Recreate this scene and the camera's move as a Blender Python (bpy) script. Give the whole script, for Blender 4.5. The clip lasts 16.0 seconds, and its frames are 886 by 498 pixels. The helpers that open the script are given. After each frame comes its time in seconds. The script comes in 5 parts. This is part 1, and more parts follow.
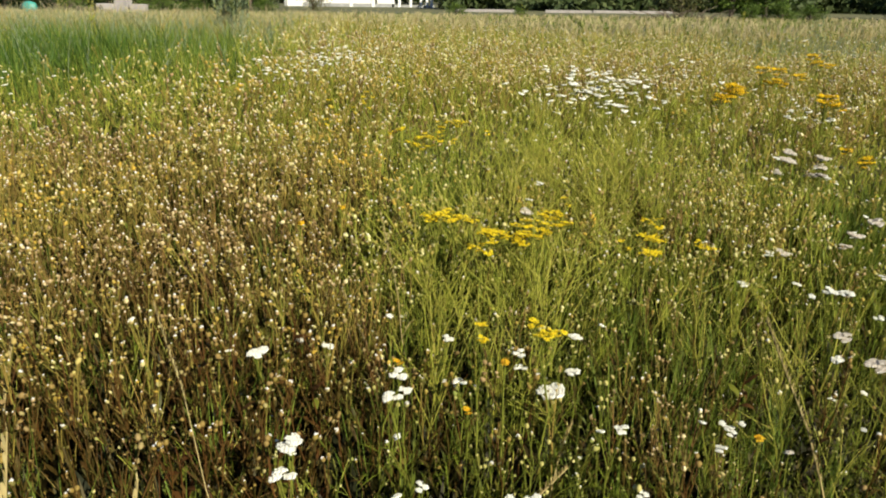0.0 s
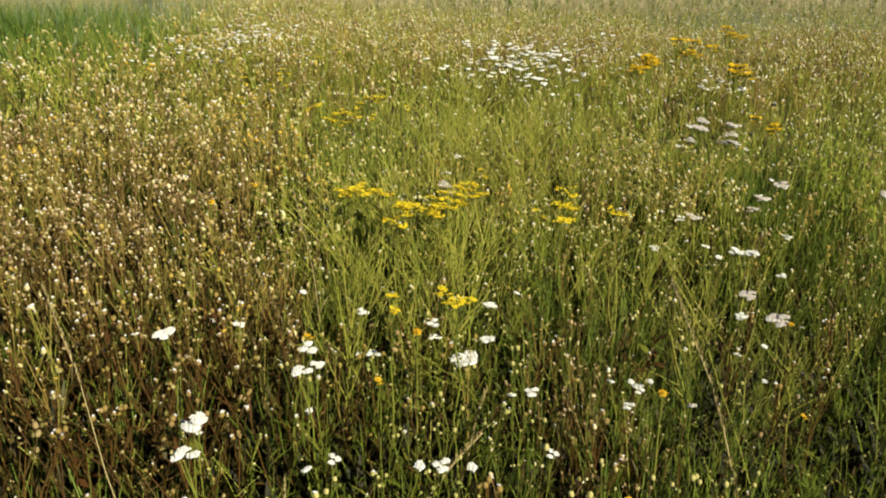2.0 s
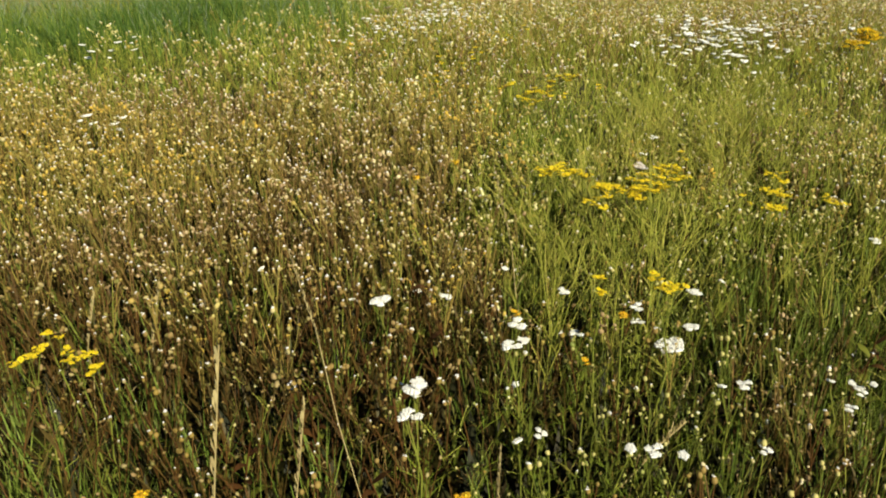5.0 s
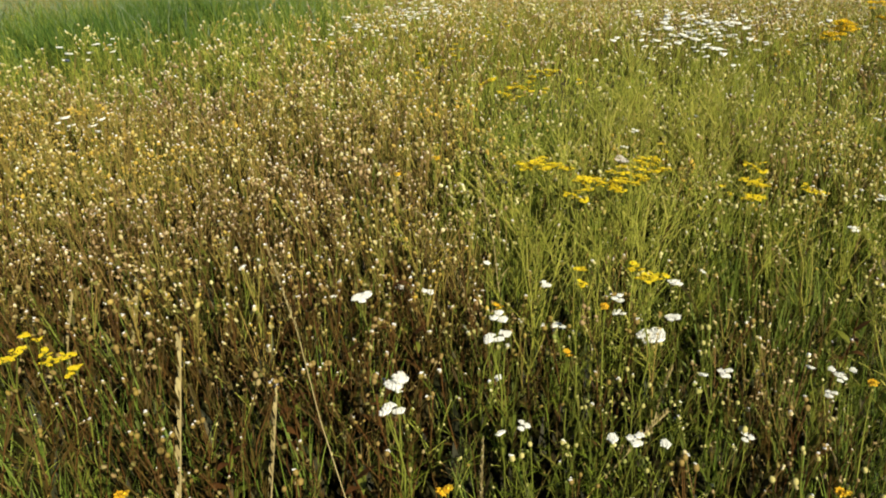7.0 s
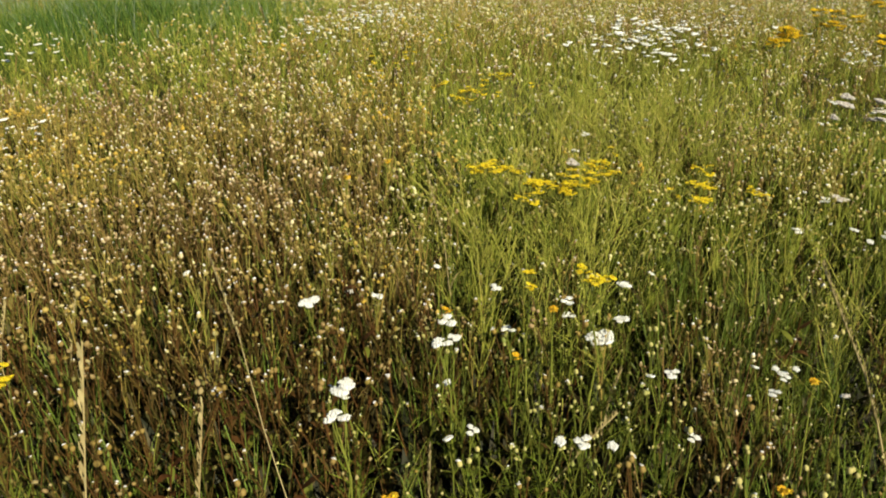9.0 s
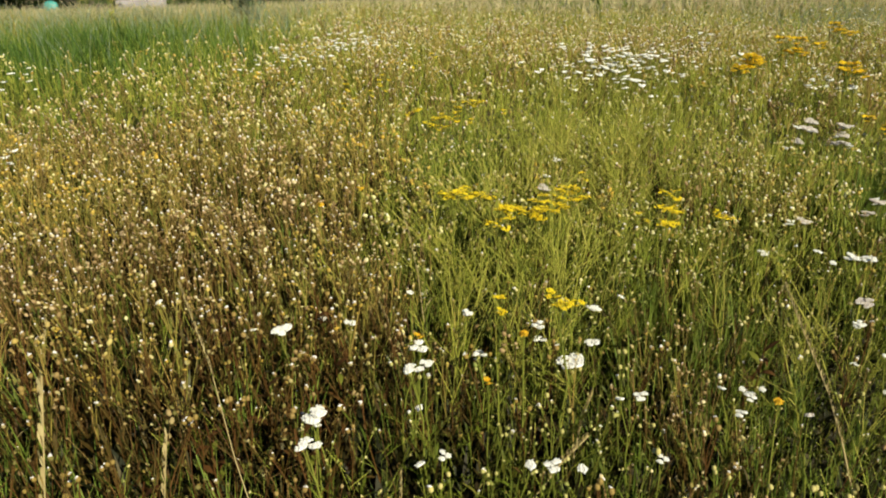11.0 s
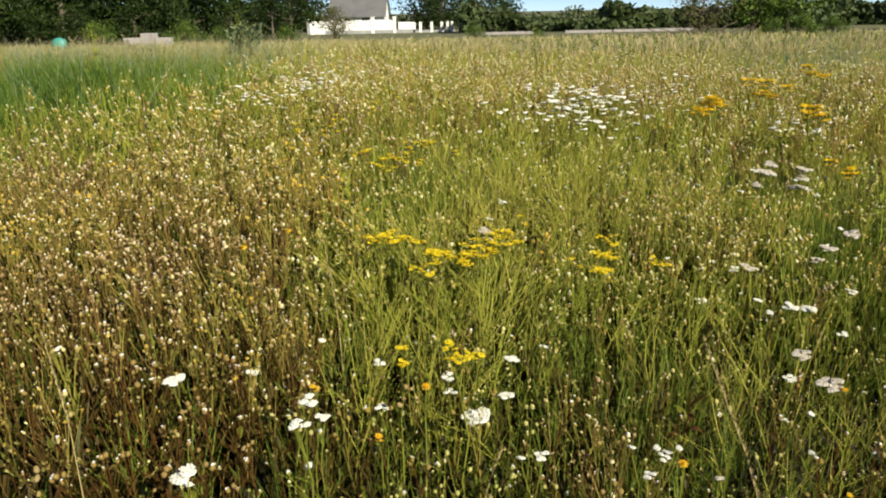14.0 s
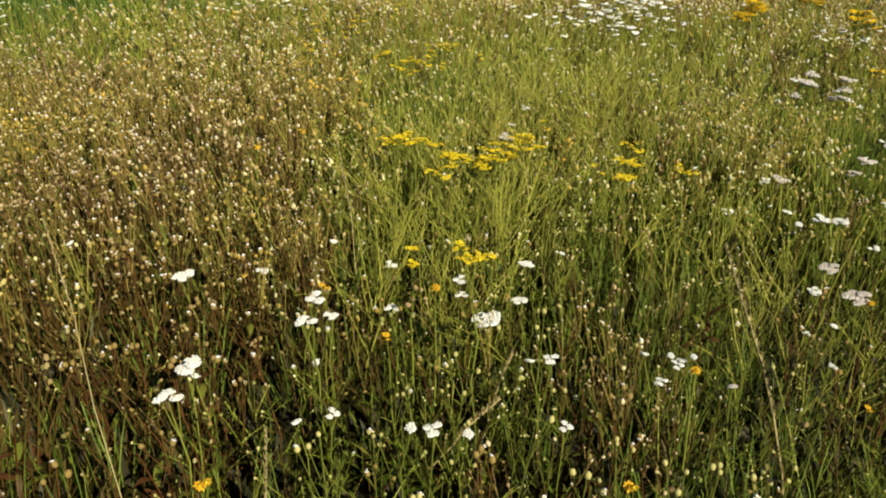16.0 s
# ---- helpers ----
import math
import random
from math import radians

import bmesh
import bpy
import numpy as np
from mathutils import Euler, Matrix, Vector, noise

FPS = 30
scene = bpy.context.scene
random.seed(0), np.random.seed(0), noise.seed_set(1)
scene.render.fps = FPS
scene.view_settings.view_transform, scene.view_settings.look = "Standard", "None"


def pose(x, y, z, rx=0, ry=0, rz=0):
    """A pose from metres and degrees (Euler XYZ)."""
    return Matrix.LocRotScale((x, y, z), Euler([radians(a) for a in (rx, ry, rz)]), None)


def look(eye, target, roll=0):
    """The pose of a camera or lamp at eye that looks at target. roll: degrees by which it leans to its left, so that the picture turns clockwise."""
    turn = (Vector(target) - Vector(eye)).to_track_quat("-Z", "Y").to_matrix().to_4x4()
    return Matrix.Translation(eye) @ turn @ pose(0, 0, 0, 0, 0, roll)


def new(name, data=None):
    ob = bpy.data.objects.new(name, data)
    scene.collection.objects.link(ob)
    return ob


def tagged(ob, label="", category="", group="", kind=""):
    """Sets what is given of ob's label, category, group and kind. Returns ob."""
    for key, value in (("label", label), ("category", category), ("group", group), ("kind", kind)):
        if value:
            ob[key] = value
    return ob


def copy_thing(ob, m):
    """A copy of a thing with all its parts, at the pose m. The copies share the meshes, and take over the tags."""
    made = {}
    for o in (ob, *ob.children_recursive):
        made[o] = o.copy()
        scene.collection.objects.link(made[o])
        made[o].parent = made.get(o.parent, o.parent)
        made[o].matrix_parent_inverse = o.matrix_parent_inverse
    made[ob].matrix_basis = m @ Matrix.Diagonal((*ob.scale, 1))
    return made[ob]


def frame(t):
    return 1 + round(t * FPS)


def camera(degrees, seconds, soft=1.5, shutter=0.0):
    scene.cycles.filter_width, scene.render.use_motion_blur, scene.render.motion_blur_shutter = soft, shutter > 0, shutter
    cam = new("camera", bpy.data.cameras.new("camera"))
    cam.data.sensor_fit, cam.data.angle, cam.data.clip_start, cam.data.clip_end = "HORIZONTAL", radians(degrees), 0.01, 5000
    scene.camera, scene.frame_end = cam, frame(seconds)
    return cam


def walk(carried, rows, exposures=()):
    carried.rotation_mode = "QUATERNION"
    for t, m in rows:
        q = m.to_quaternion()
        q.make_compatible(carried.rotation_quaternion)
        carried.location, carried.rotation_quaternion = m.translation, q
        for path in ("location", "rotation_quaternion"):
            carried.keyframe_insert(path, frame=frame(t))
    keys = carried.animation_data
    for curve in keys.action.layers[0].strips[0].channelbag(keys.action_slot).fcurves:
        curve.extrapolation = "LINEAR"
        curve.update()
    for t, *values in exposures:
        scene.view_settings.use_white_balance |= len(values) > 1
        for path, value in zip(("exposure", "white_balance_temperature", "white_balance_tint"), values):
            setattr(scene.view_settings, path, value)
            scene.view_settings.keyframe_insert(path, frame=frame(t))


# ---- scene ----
cam = camera(61.4, 16.0, soft=2.0)
PATH = [
    (0, (-0.058, -0.294, 1.515), (-0.042, 1.594, 0.853), 0.7),
    (0.5, (-0.029, -0.29, 1.511), (0.076, 1.595, 0.853), 1.0),
    (1, (-0.007, -0.296, 1.504), (0.147, 1.584, 0.839), 1.2),
    (1.5, (0.017, -0.301, 1.493), (0.191, 1.571, 0.812), 1.1),
    (2, (0.036, -0.304, 1.484), (0.21, 1.558, 0.777), 0.3),
    (2.5, (0.0, -0.314, 1.481), (0.027, 1.545, 0.744), -0.6),
    (3, (-0.026, -0.318, 1.486), (-0.111, 1.531, 0.728), -1.0),
    (3.5, (-0.062, -0.322, 1.485), (-0.223, 1.519, 0.719), -1.2),
    (4, (-0.098, -0.327, 1.496), (-0.315, 1.512, 0.74), -1.8),
    (4.2, (-0.119, -0.33, 1.511), (-0.357, 1.503, 0.749), -1.6),
    (6.5, (-0.11, -0.335, 1.487), (-0.337, 1.504, 0.734), -2.4),
    (7, (-0.097, -0.335, 1.488), (-0.307, 1.503, 0.727), -2.5),
    (7.5, (-0.083, -0.336, 1.486), (-0.265, 1.503, 0.722), -2.0),
    (8, (-0.073, -0.332, 1.483), (-0.222, 1.511, 0.721), -1.5),
    (8.5, (-0.067, -0.321, 1.481), (-0.186, 1.526, 0.725), -1.6),
    (9, (-0.065, -0.313, 1.477), (-0.168, 1.536, 0.723), -1.6),
    (11.3, (-0.031, -0.338, 1.495), (-0.077, 1.539, 0.805), -1.6),
    (11.5, (-0.026, -0.339, 1.489), (-0.077, 1.539, 0.802), -1.7),
    (12, (-0.015, -0.339, 1.485), (-0.066, 1.54, 0.8), -1.2),
    (12.5, (0.017, -0.325, 1.486), (0.018, 1.555, 0.805), -0.8),
    (13, (0.08, -0.292, 1.492), (0.118, 1.593, 0.822), -1.0),
    (13.5, (0.161, -0.259, 1.494), (0.136, 1.637, 0.86), -1.7),
    (14, (0.26, -0.235, 1.49), (0.201, 1.671, 0.885), -1.2),
    (14.5, (0.338, -0.217, 1.469), (0.249, 1.684, 0.854), -1.1),
    (15, (0.36, -0.218, 1.454), (0.267, 1.664, 0.785), -1.6),
    (15.5, (0.346, -0.208, 1.438), (0.229, 1.656, 0.723), -1.0),
    (16, (0.304, -0.188, 1.413), (0.168, 1.638, 0.608), -0.9),
]
walk(cam, [(t, look(eye, target, roll)) for t, eye, target, roll in PATH], [(0.0, 0.84), (2.0, 0.82), (13.0, 0.80), (15.0, 0.76), (16.0, 0.70)])

# ---- light ----
SUN_EL, SUN_AZ = radians(32), radians(140)      # azimuth clockwise from +y: behind and to the right
world = bpy.data.worlds.new("sky")
scene.world = world
world.use_nodes = True
wn = world.node_tree.nodes
sky = wn.new("ShaderNodeTexSky")
sky.sky_type = "NISHITA"
sky.sun_disc = False
sky.altitude, sky.air_density, sky.dust_density, sky.ozone_density = 2500, 0.6, 0.0, 4.0
sky.sun_elevation, sky.sun_rotation = SUN_EL, SUN_AZ
world.node_tree.links.new(sky.outputs["Color"], wn["Background"].inputs["Color"])
wn["Background"].inputs["Strength"].default_value = 0.065
sun_data = bpy.data.lights.new("sun", "SUN")
sun_data.energy, sun_data.angle, sun_data.color = 5.0, radians(0.5), (1.0, 0.935, 0.75)
sun = new("sun", sun_data)
sun_dir = Vector((math.sin(SUN_AZ) * math.cos(SUN_EL), math.cos(SUN_AZ) * math.cos(SUN_EL), math.sin(SUN_EL)))
sun.matrix_world = look(sun_dir * 50, (0, 0, 0))


# ---- materials ----
def plant_material(name, stops, rough=0.55, thin=0.3, patch=1.6, mottle=0.35, gloss=0.15, tint=0.6):
    """Colour varies from piece to piece and in patches; thin: how much light passes through."""
    stops = [(r, g, b * tint) for r, g, b in stops]
    m = bpy.data.materials.new(name)
    m.use_nodes = True
    nt = m.node_tree
    n, l = nt.nodes, nt.links
    bsdf, out = n["Principled BSDF"], n["Material Output"]
    geo = n.new("ShaderNodeNewGeometry")
    coord = n.new("ShaderNodeTexCoord")
    big = n.new("ShaderNodeTexNoise")
    big.inputs["Scale"].default_value = patch
    fine = n.new("ShaderNodeTexNoise")
    fine.inputs["Scale"].default_value = 140
    l.new(geo.outputs["Position"], big.inputs["Vector"])
    l.new(geo.outputs["Position"], fine.inputs["Vector"])
    add = n.new("ShaderNodeMath")
    add.operation = "MULTIPLY_ADD"
    l.new(big.outputs["Fac"], add.inputs[0])
    add.inputs[1].default_value = mottle * 2
    add.inputs[2].default_value = -mottle
    total = n.new("ShaderNodeMath")
    l.new(geo.outputs["Random Per Island"], total.inputs[0])
    l.new(add.outputs[0], total.inputs[1])
    ramp = n.new("ShaderNodeValToRGB")
    while len(ramp.color_ramp.elements) < len(stops):
        ramp.color_ramp.elements.new(0.5)
    for k, c in enumerate(stops):
        e = ramp.color_ramp.elements[k]
        e.position, e.color = k / max(1, len(stops) - 1), (*c, 1)
    l.new(total.outputs[0], ramp.inputs["Fac"])
    grain = n.new("ShaderNodeMix")
    grain.data_type, grain.blend_type = "RGBA", "MULTIPLY"
    grain.inputs[0].default_value = 0.5
    l.new(ramp.outputs["Color"], grain.inputs[6])
    tone = n.new("ShaderNodeMapRange")
    tone.inputs["To Min"].default_value, tone.inputs["To Max"].default_value = 0.55, 1.35
    l.new(fine.outputs["Fac"], tone.inputs["Value"])
    l.new(tone.outputs[0], grain.inputs[7])
    l.new(grain.outputs[2], bsdf.inputs["Base Color"])
    bsdf.inputs["Roughness"].default_value = rough
    bsdf.inputs["Specular IOR Level"].default_value = gloss
    if thin > 0:
        tr = n.new("ShaderNodeBsdfTranslucent")
        l.new(grain.outputs[2], tr.inputs["Color"])
        mix = n.new("ShaderNodeMixShader")
        mix.inputs[0].default_value = thin
        l.new(bsdf.outputs[0], mix.inputs[1])
        l.new(tr.outputs[0], mix.inputs[2])
        l.new(mix.outputs[0], out.inputs["Surface"])
    return m


def surface_material(name, base, other, rough=0.8, scale=3.0, fine=60.0, bump=0.3, metal=0.0):
    """A wall, ground or roof surface: two colours in stains and a fine grain with relief."""
    m = bpy.data.materials.new(name)
    m.use_nodes = True
    nt = m.node_tree
    n, l = nt.nodes, nt.links
    bsdf = n["Principled BSDF"]
    geo = n.new("ShaderNodeNewGeometry")
    a = n.new("ShaderNodeTexNoise")
    a.inputs["Scale"].default_value, a.inputs["Detail"].default_value = scale, 6
    b = n.new("ShaderNodeTexNoise")
    b.inputs["Scale"].default_value, b.inputs["Detail"].default_value = fine, 4
    l.new(geo.outputs["Position"], a.inputs["Vector"])
    l.new(geo.outputs["Position"], b.inputs["Vector"])
    s = n.new("ShaderNodeMath")
    s.operation = "MULTIPLY_ADD"
    l.new(b.outputs["Fac"], s.inputs[0])
    s.inputs[1].default_value = 0.6
    l.new(a.outputs["Fac"], s.inputs[2])
    ramp = n.new("ShaderNodeValToRGB")
    ramp.color_ramp.elements[0].position, ramp.color_ramp.elements[0].color = 0.55, (*base, 1)
    ramp.color_ramp.elements[1].position, ramp.color_ramp.elements[1].color = 1.0, (*other, 1)
    l.new(s.outputs[0], ramp.inputs["Fac"])
    l.new(ramp.outputs["Color"], bsdf.inputs["Base Color"])
    bp = n.new("ShaderNodeBump")
    bp.inputs["Strength"].default_value, bp.inputs["Distance"].default_value = bump, 0.02
    l.new(b.outputs["Fac"], bp.inputs["Height"])
    l.new(bp.outputs["Normal"], bsdf.inputs["Normal"])
    bsdf.inputs["Roughness"].default_value, bsdf.inputs["Metallic"].default_value = rough, metal
    return m


M_SOIL = surface_material("soil", (0.03, 0.023, 0.012), (0.075, 0.062, 0.028), 0.95, 1.3, 40, 0.8)
M_MOSS = surface_material("mossy_soil", (0.035, 0.036, 0.014), (0.10, 0.09, 0.035), 0.95, 2.2, 30, 0.8)
M_THATCH = surface_material("dry_turf", (0.055, 0.07, 0.02), (0.13, 0.12, 0.05), 0.95, 0.4, 9, 0.8)
M_BROWN_STEM = plant_material("brown_stem", [(0.06, 0.045, 0.014), (0.095, 0.056, 0.018), (0.105, 0.047, 0.021), (0.08, 0.064, 0.016)], thin=0.1)
M_TAN_STEM = plant_material("tan_stem", [(0.2, 0.187, 0.0596), (0.289, 0.232, 0.078), (0.32, 0.207, 0.0918), (0.229, 0.242, 0.0596)], thin=0.1)
M_TAN_LEAF = plant_material("tan_leaf", [(0.102, 0.11, 0.0333), (0.153, 0.144, 0.0494), (0.187, 0.139, 0.0589), (0.119, 0.154, 0.038)], thin=0.25)
M_GREEN_STEM = plant_material("green_stem", [(0.2, 0.239, 0.0502), (0.289, 0.314, 0.069), (0.376, 0.364, 0.1)], thin=0.12)
# green_stem darkened: shade among dense plants is put into the colour
M_SHADED_STEM = plant_material("shaded_green_stem", [(0.075, 0.10, 0.022), (0.115, 0.135, 0.03), (0.17, 0.165, 0.042)], thin=0.1)
M_SINGLE_STEM = plant_material("flower_stem", [(0.11, 0.14, 0.03), (0.16, 0.18, 0.04), (0.21, 0.20, 0.06)], thin=0.1)
# tree green lightened towards blue: haze is mixed into the leaf colour
M_HAZY_LEAF = plant_material("hazy_tree_leaf", [(0.035, 0.055, 0.03), (0.055, 0.078, 0.045), (0.08, 0.10, 0.06)], thin=0.2, patch=0.2)
M_YELLOW_STEM = plant_material("yellow_green_stem", [(0.23, 0.25, 0.05), (0.36, 0.35, 0.085), (0.45, 0.40, 0.14)], thin=0.2)
M_STRAW = plant_material("straw", [(0.30, 0.23, 0.16), (0.40, 0.31, 0.22), (0.48, 0.40, 0.30)], thin=0.2)
M_BUD = plant_material("dry_bud", [(0.11, 0.10, 0.04), (0.19, 0.16, 0.075), (0.26, 0.18, 0.06), (0.27, 0.18, 0.12), (0.36, 0.30, 0.20)], thin=0.2, mottle=0.25)
# pale cream heads, with the far field's sunlit brightness added to the colour
M_SUNLIT_CREAM = plant_material("sunlit_cream_head", [(0.17, 0.18, 0.07), (0.27, 0.25, 0.11), (0.42, 0.31, 0.10), (0.44, 0.37, 0.24), (0.70, 0.65, 0.50)], thin=0.2, mottle=0.3)
M_TAN_HEAD = plant_material("tan_head", [(0.16, 0.155, 0.06), (0.27, 0.235, 0.10), (0.43, 0.30, 0.10), (0.40, 0.31, 0.20), (0.68, 0.61, 0.46)], thin=0.2, mottle=0.3)
M_ROSY_STEM = plant_material("rosy_stem", [(0.15, 0.10, 0.045), (0.21, 0.135, 0.062), (0.24, 0.14, 0.08), (0.18, 0.15, 0.05)], thin=0.1)
M_ROSY_HEAD = plant_material("rosy_head", [(0.19, 0.125, 0.08), (0.31, 0.21, 0.15), (0.44, 0.31, 0.25), (0.74, 0.64, 0.58)], thin=0.2, mottle=0.3)
M_AMBER_HEAD = plant_material("amber_head", [(0.22, 0.16, 0.05), (0.37, 0.25, 0.07), (0.55, 0.36, 0.08), (0.50, 0.41, 0.21)], thin=0.2, mottle=0.3)
M_GREEN_BUD = plant_material("green_bud", [(0.19, 0.22, 0.08), (0.32, 0.32, 0.14), (0.50, 0.43, 0.25), (0.66, 0.60, 0.42)], thin=0.2, mottle=0.3)
M_FLUFF = plant_material("white_fluff", [(0.62, 0.58, 0.54), (0.74, 0.71, 0.68), (0.82, 0.80, 0.78)], thin=0.25, mottle=0.1, tint=0.97)
M_ORANGE = plant_material("orange_petal", [(0.60, 0.27, 0.02), (0.72, 0.40, 0.03), (0.75, 0.48, 0.05)], thin=0.3)
M_DRY_LEAF = plant_material("dry_leaf", [(0.036, 0.034, 0.010), (0.062, 0.046, 0.015), (0.078, 0.042, 0.019), (0.05, 0.053, 0.014)], thin=0.15)
M_RED_LEAF = plant_material("red_leaf", [(0.0606, 0.0218, 0.0125), (0.093, 0.0342, 0.0174), (0.0787, 0.0512, 0.018)], thin=0.3)
M_LEAF = plant_material("meadow_leaf", [(0.05, 0.065, 0.012), (0.08, 0.10, 0.016), (0.12, 0.13, 0.026), (0.15, 0.125, 0.036)], thin=0.22)
# near-black tones stand for the deep shade under the plants
M_SHADED_LOW_LEAF = plant_material("shaded_low_leaf", [(0.00986, 0.0116, 0.00312), (0.0169, 0.0169, 0.00446), (0.0224, 0.0152, 0.00581), (0.0201, 0.0246, 0.00535)], thin=0.08)
M_FEATHER = plant_material("feathery_leaf", [(0.095, 0.137, 0.019), (0.149, 0.19, 0.0261), (0.214, 0.238, 0.0428)], thin=0.22)
M_GRASS = plant_material("fresh_grass", [(0.09, 0.14, 0.028), (0.14, 0.195, 0.042), (0.20, 0.245, 0.07)], thin=0.3, patch=0.5)
M_DARK_GRASS = plant_material("dark_grass", [(0.04, 0.085, 0.018), (0.065, 0.12, 0.028), (0.11, 0.165, 0.045)], thin=0.25, patch=0.7)
M_BRIGHT_LEAF = plant_material("bright_leaf", [(0.13, 0.19, 0.03), (0.19, 0.26, 0.04), (0.26, 0.31, 0.06)], thin=0.3)
# tan grass, made paler and less yellow to stand for distance haze
M_HAZY_TAN_GRASS = plant_material("hazy_tan_grass", [(0.40, 0.37, 0.18), (0.50, 0.43, 0.23), (0.55, 0.44, 0.27), (0.42, 0.40, 0.19)], thin=0.3, patch=0.25, tint=0.95)
M_GREY_LEAF = plant_material("grey_green_leaf", [(0.13, 0.18, 0.10), (0.20, 0.25, 0.15), (0.28, 0.32, 0.21)], thin=0.25, tint=0.97)
M_WHITE = plant_material("white_petal", [(0.781, 0.763, 0.688), (0.818, 0.809, 0.744), (0.8, 0.781, 0.716)], thin=0.2, mottle=0.1, tint=0.97)
M_OLD_WHITE = plant_material("faded_petal", [(0.50, 0.42, 0.36), (0.62, 0.56, 0.49), (0.70, 0.66, 0.60)], thin=0.2, mottle=0.1, tint=0.97)
M_YELLOW = plant_material("yellow_petal", [(0.62, 0.47, 0.02), (0.78, 0.64, 0.035), (0.70, 0.50, 0.025), (0.80, 0.68, 0.05)], thin=0.3, mottle=0.1)
M_GOLD = plant_material("golden_petal", [(0.66, 0.40, 0.015), (0.78, 0.52, 0.02), (0.76, 0.58, 0.03)], thin=0.3, mottle=0.1)
M_DISC = plant_material("flower_disc", [(0.60, 0.38, 0.02), (0.70, 0.48, 0.03)], thin=0.0)
M_TREE_LEAF = plant_material("tree_leaf", [(0.012, 0.024, 0.008), (0.022, 0.04, 0.012), (0.036, 0.058, 0.016)], thin=0.25, patch=0.4)
M_LIGHT_LEAF = plant_material("light_tree_leaf", [(0.045, 0.085, 0.022), (0.08, 0.13, 0.034), (0.13, 0.18, 0.05)], thin=0.3, patch=0.4)
M_OLIVE_LEAF = plant_material("olive_tree_leaf", [(0.05, 0.055, 0.028), (0.085, 0.085, 0.045), (0.12, 0.115, 0.065)], thin=0.2, patch=0.4)
M_BARK = surface_material("bark", (0.06, 0.045, 0.03), (0.13, 0.10, 0.07), 0.9, 4, 30, 0.8)
M_WHITE_WALL = surface_material("white_render", (0.80, 0.79, 0.76), (0.70, 0.69, 0.66), 0.7, 1.0, 30, 0.15)
M_GREY_STONE = surface_material("grey_stone", (0.36, 0.36, 0.35), (0.24, 0.24, 0.23), 0.85, 1.5, 20, 0.4)
M_ROOF = surface_material("grey_roof", (0.14, 0.135, 0.135), (0.10, 0.10, 0.102), 0.7, 0.8, 25, 0.3)
M_GLASS_DARK = surface_material("dark_window", (0.02, 0.025, 0.03), (0.04, 0.045, 0.05), 0.1, 1, 5, 0.0)
M_TEAL = surface_material("teal_sheet", (0.03, 0.20, 0.165), (0.06, 0.30, 0.26), 0.5, 2, 15, 0.3)
M_BLOCK = surface_material("pale_concrete", (0.34, 0.31, 0.29), (0.24, 0.22, 0.21), 0.85, 2, 20, 0.4)
M_DARK_WOOD = surface_material("dark_wood", (0.05, 0.04, 0.03), (0.10, 0.08, 0.06), 0.8, 3, 30, 0.4)


# ---- the lie of the land ----
PLANT = 0.42
LAND_Y = [-400, -6, 0.6, 5.3, 7.5, 12, 20, 35, 60, 100, 140, 400, 3000]
LAND_Z = [-0.35, -0.30, -0.18, 0.495, 0.53, 0.42, 0.22, -0.15, -0.68, -0.95, -1.2, -1.5, -1.6]


def smoothstep(a, b, x):
    t = np.clip((x - a) / (b - a), 0, 1)
    return t * t * (3 - 2 * t)


def land(x, y):
    """Height of the ground: a low bank that rises away from the path, then falls gently to the far houses."""
    x, y = np.asarray(x, float), np.asarray(y, float)
    z = sum(np.interp(y + d, LAND_Y, LAND_Z) for d in (-0.4, 0.0, 0.4)) / 3
    z = z - 0.053 * np.clip(x, -3, 3) * (1 - smoothstep(15, 50, np.abs(y)))
    near = np.exp(-(np.hypot(x, y) / 40) ** 2)
    return z + near * (0.015 * np.sin(x * 3.1 + 1) * np.sin(y * 2.7) + 0.02 * np.sin(x * 0.9 + y * 0.6))


def wobble(x, y, s, seed=0.0):
    """Smooth patchiness in -1..1."""
    return (np.sin(x * s + seed + 1.7 * np.sin(y * s * 0.7 + seed)) + np.sin(y * s * 1.3 - seed * 2 + 1.3 * np.sin(x * s * 0.8))) / 2


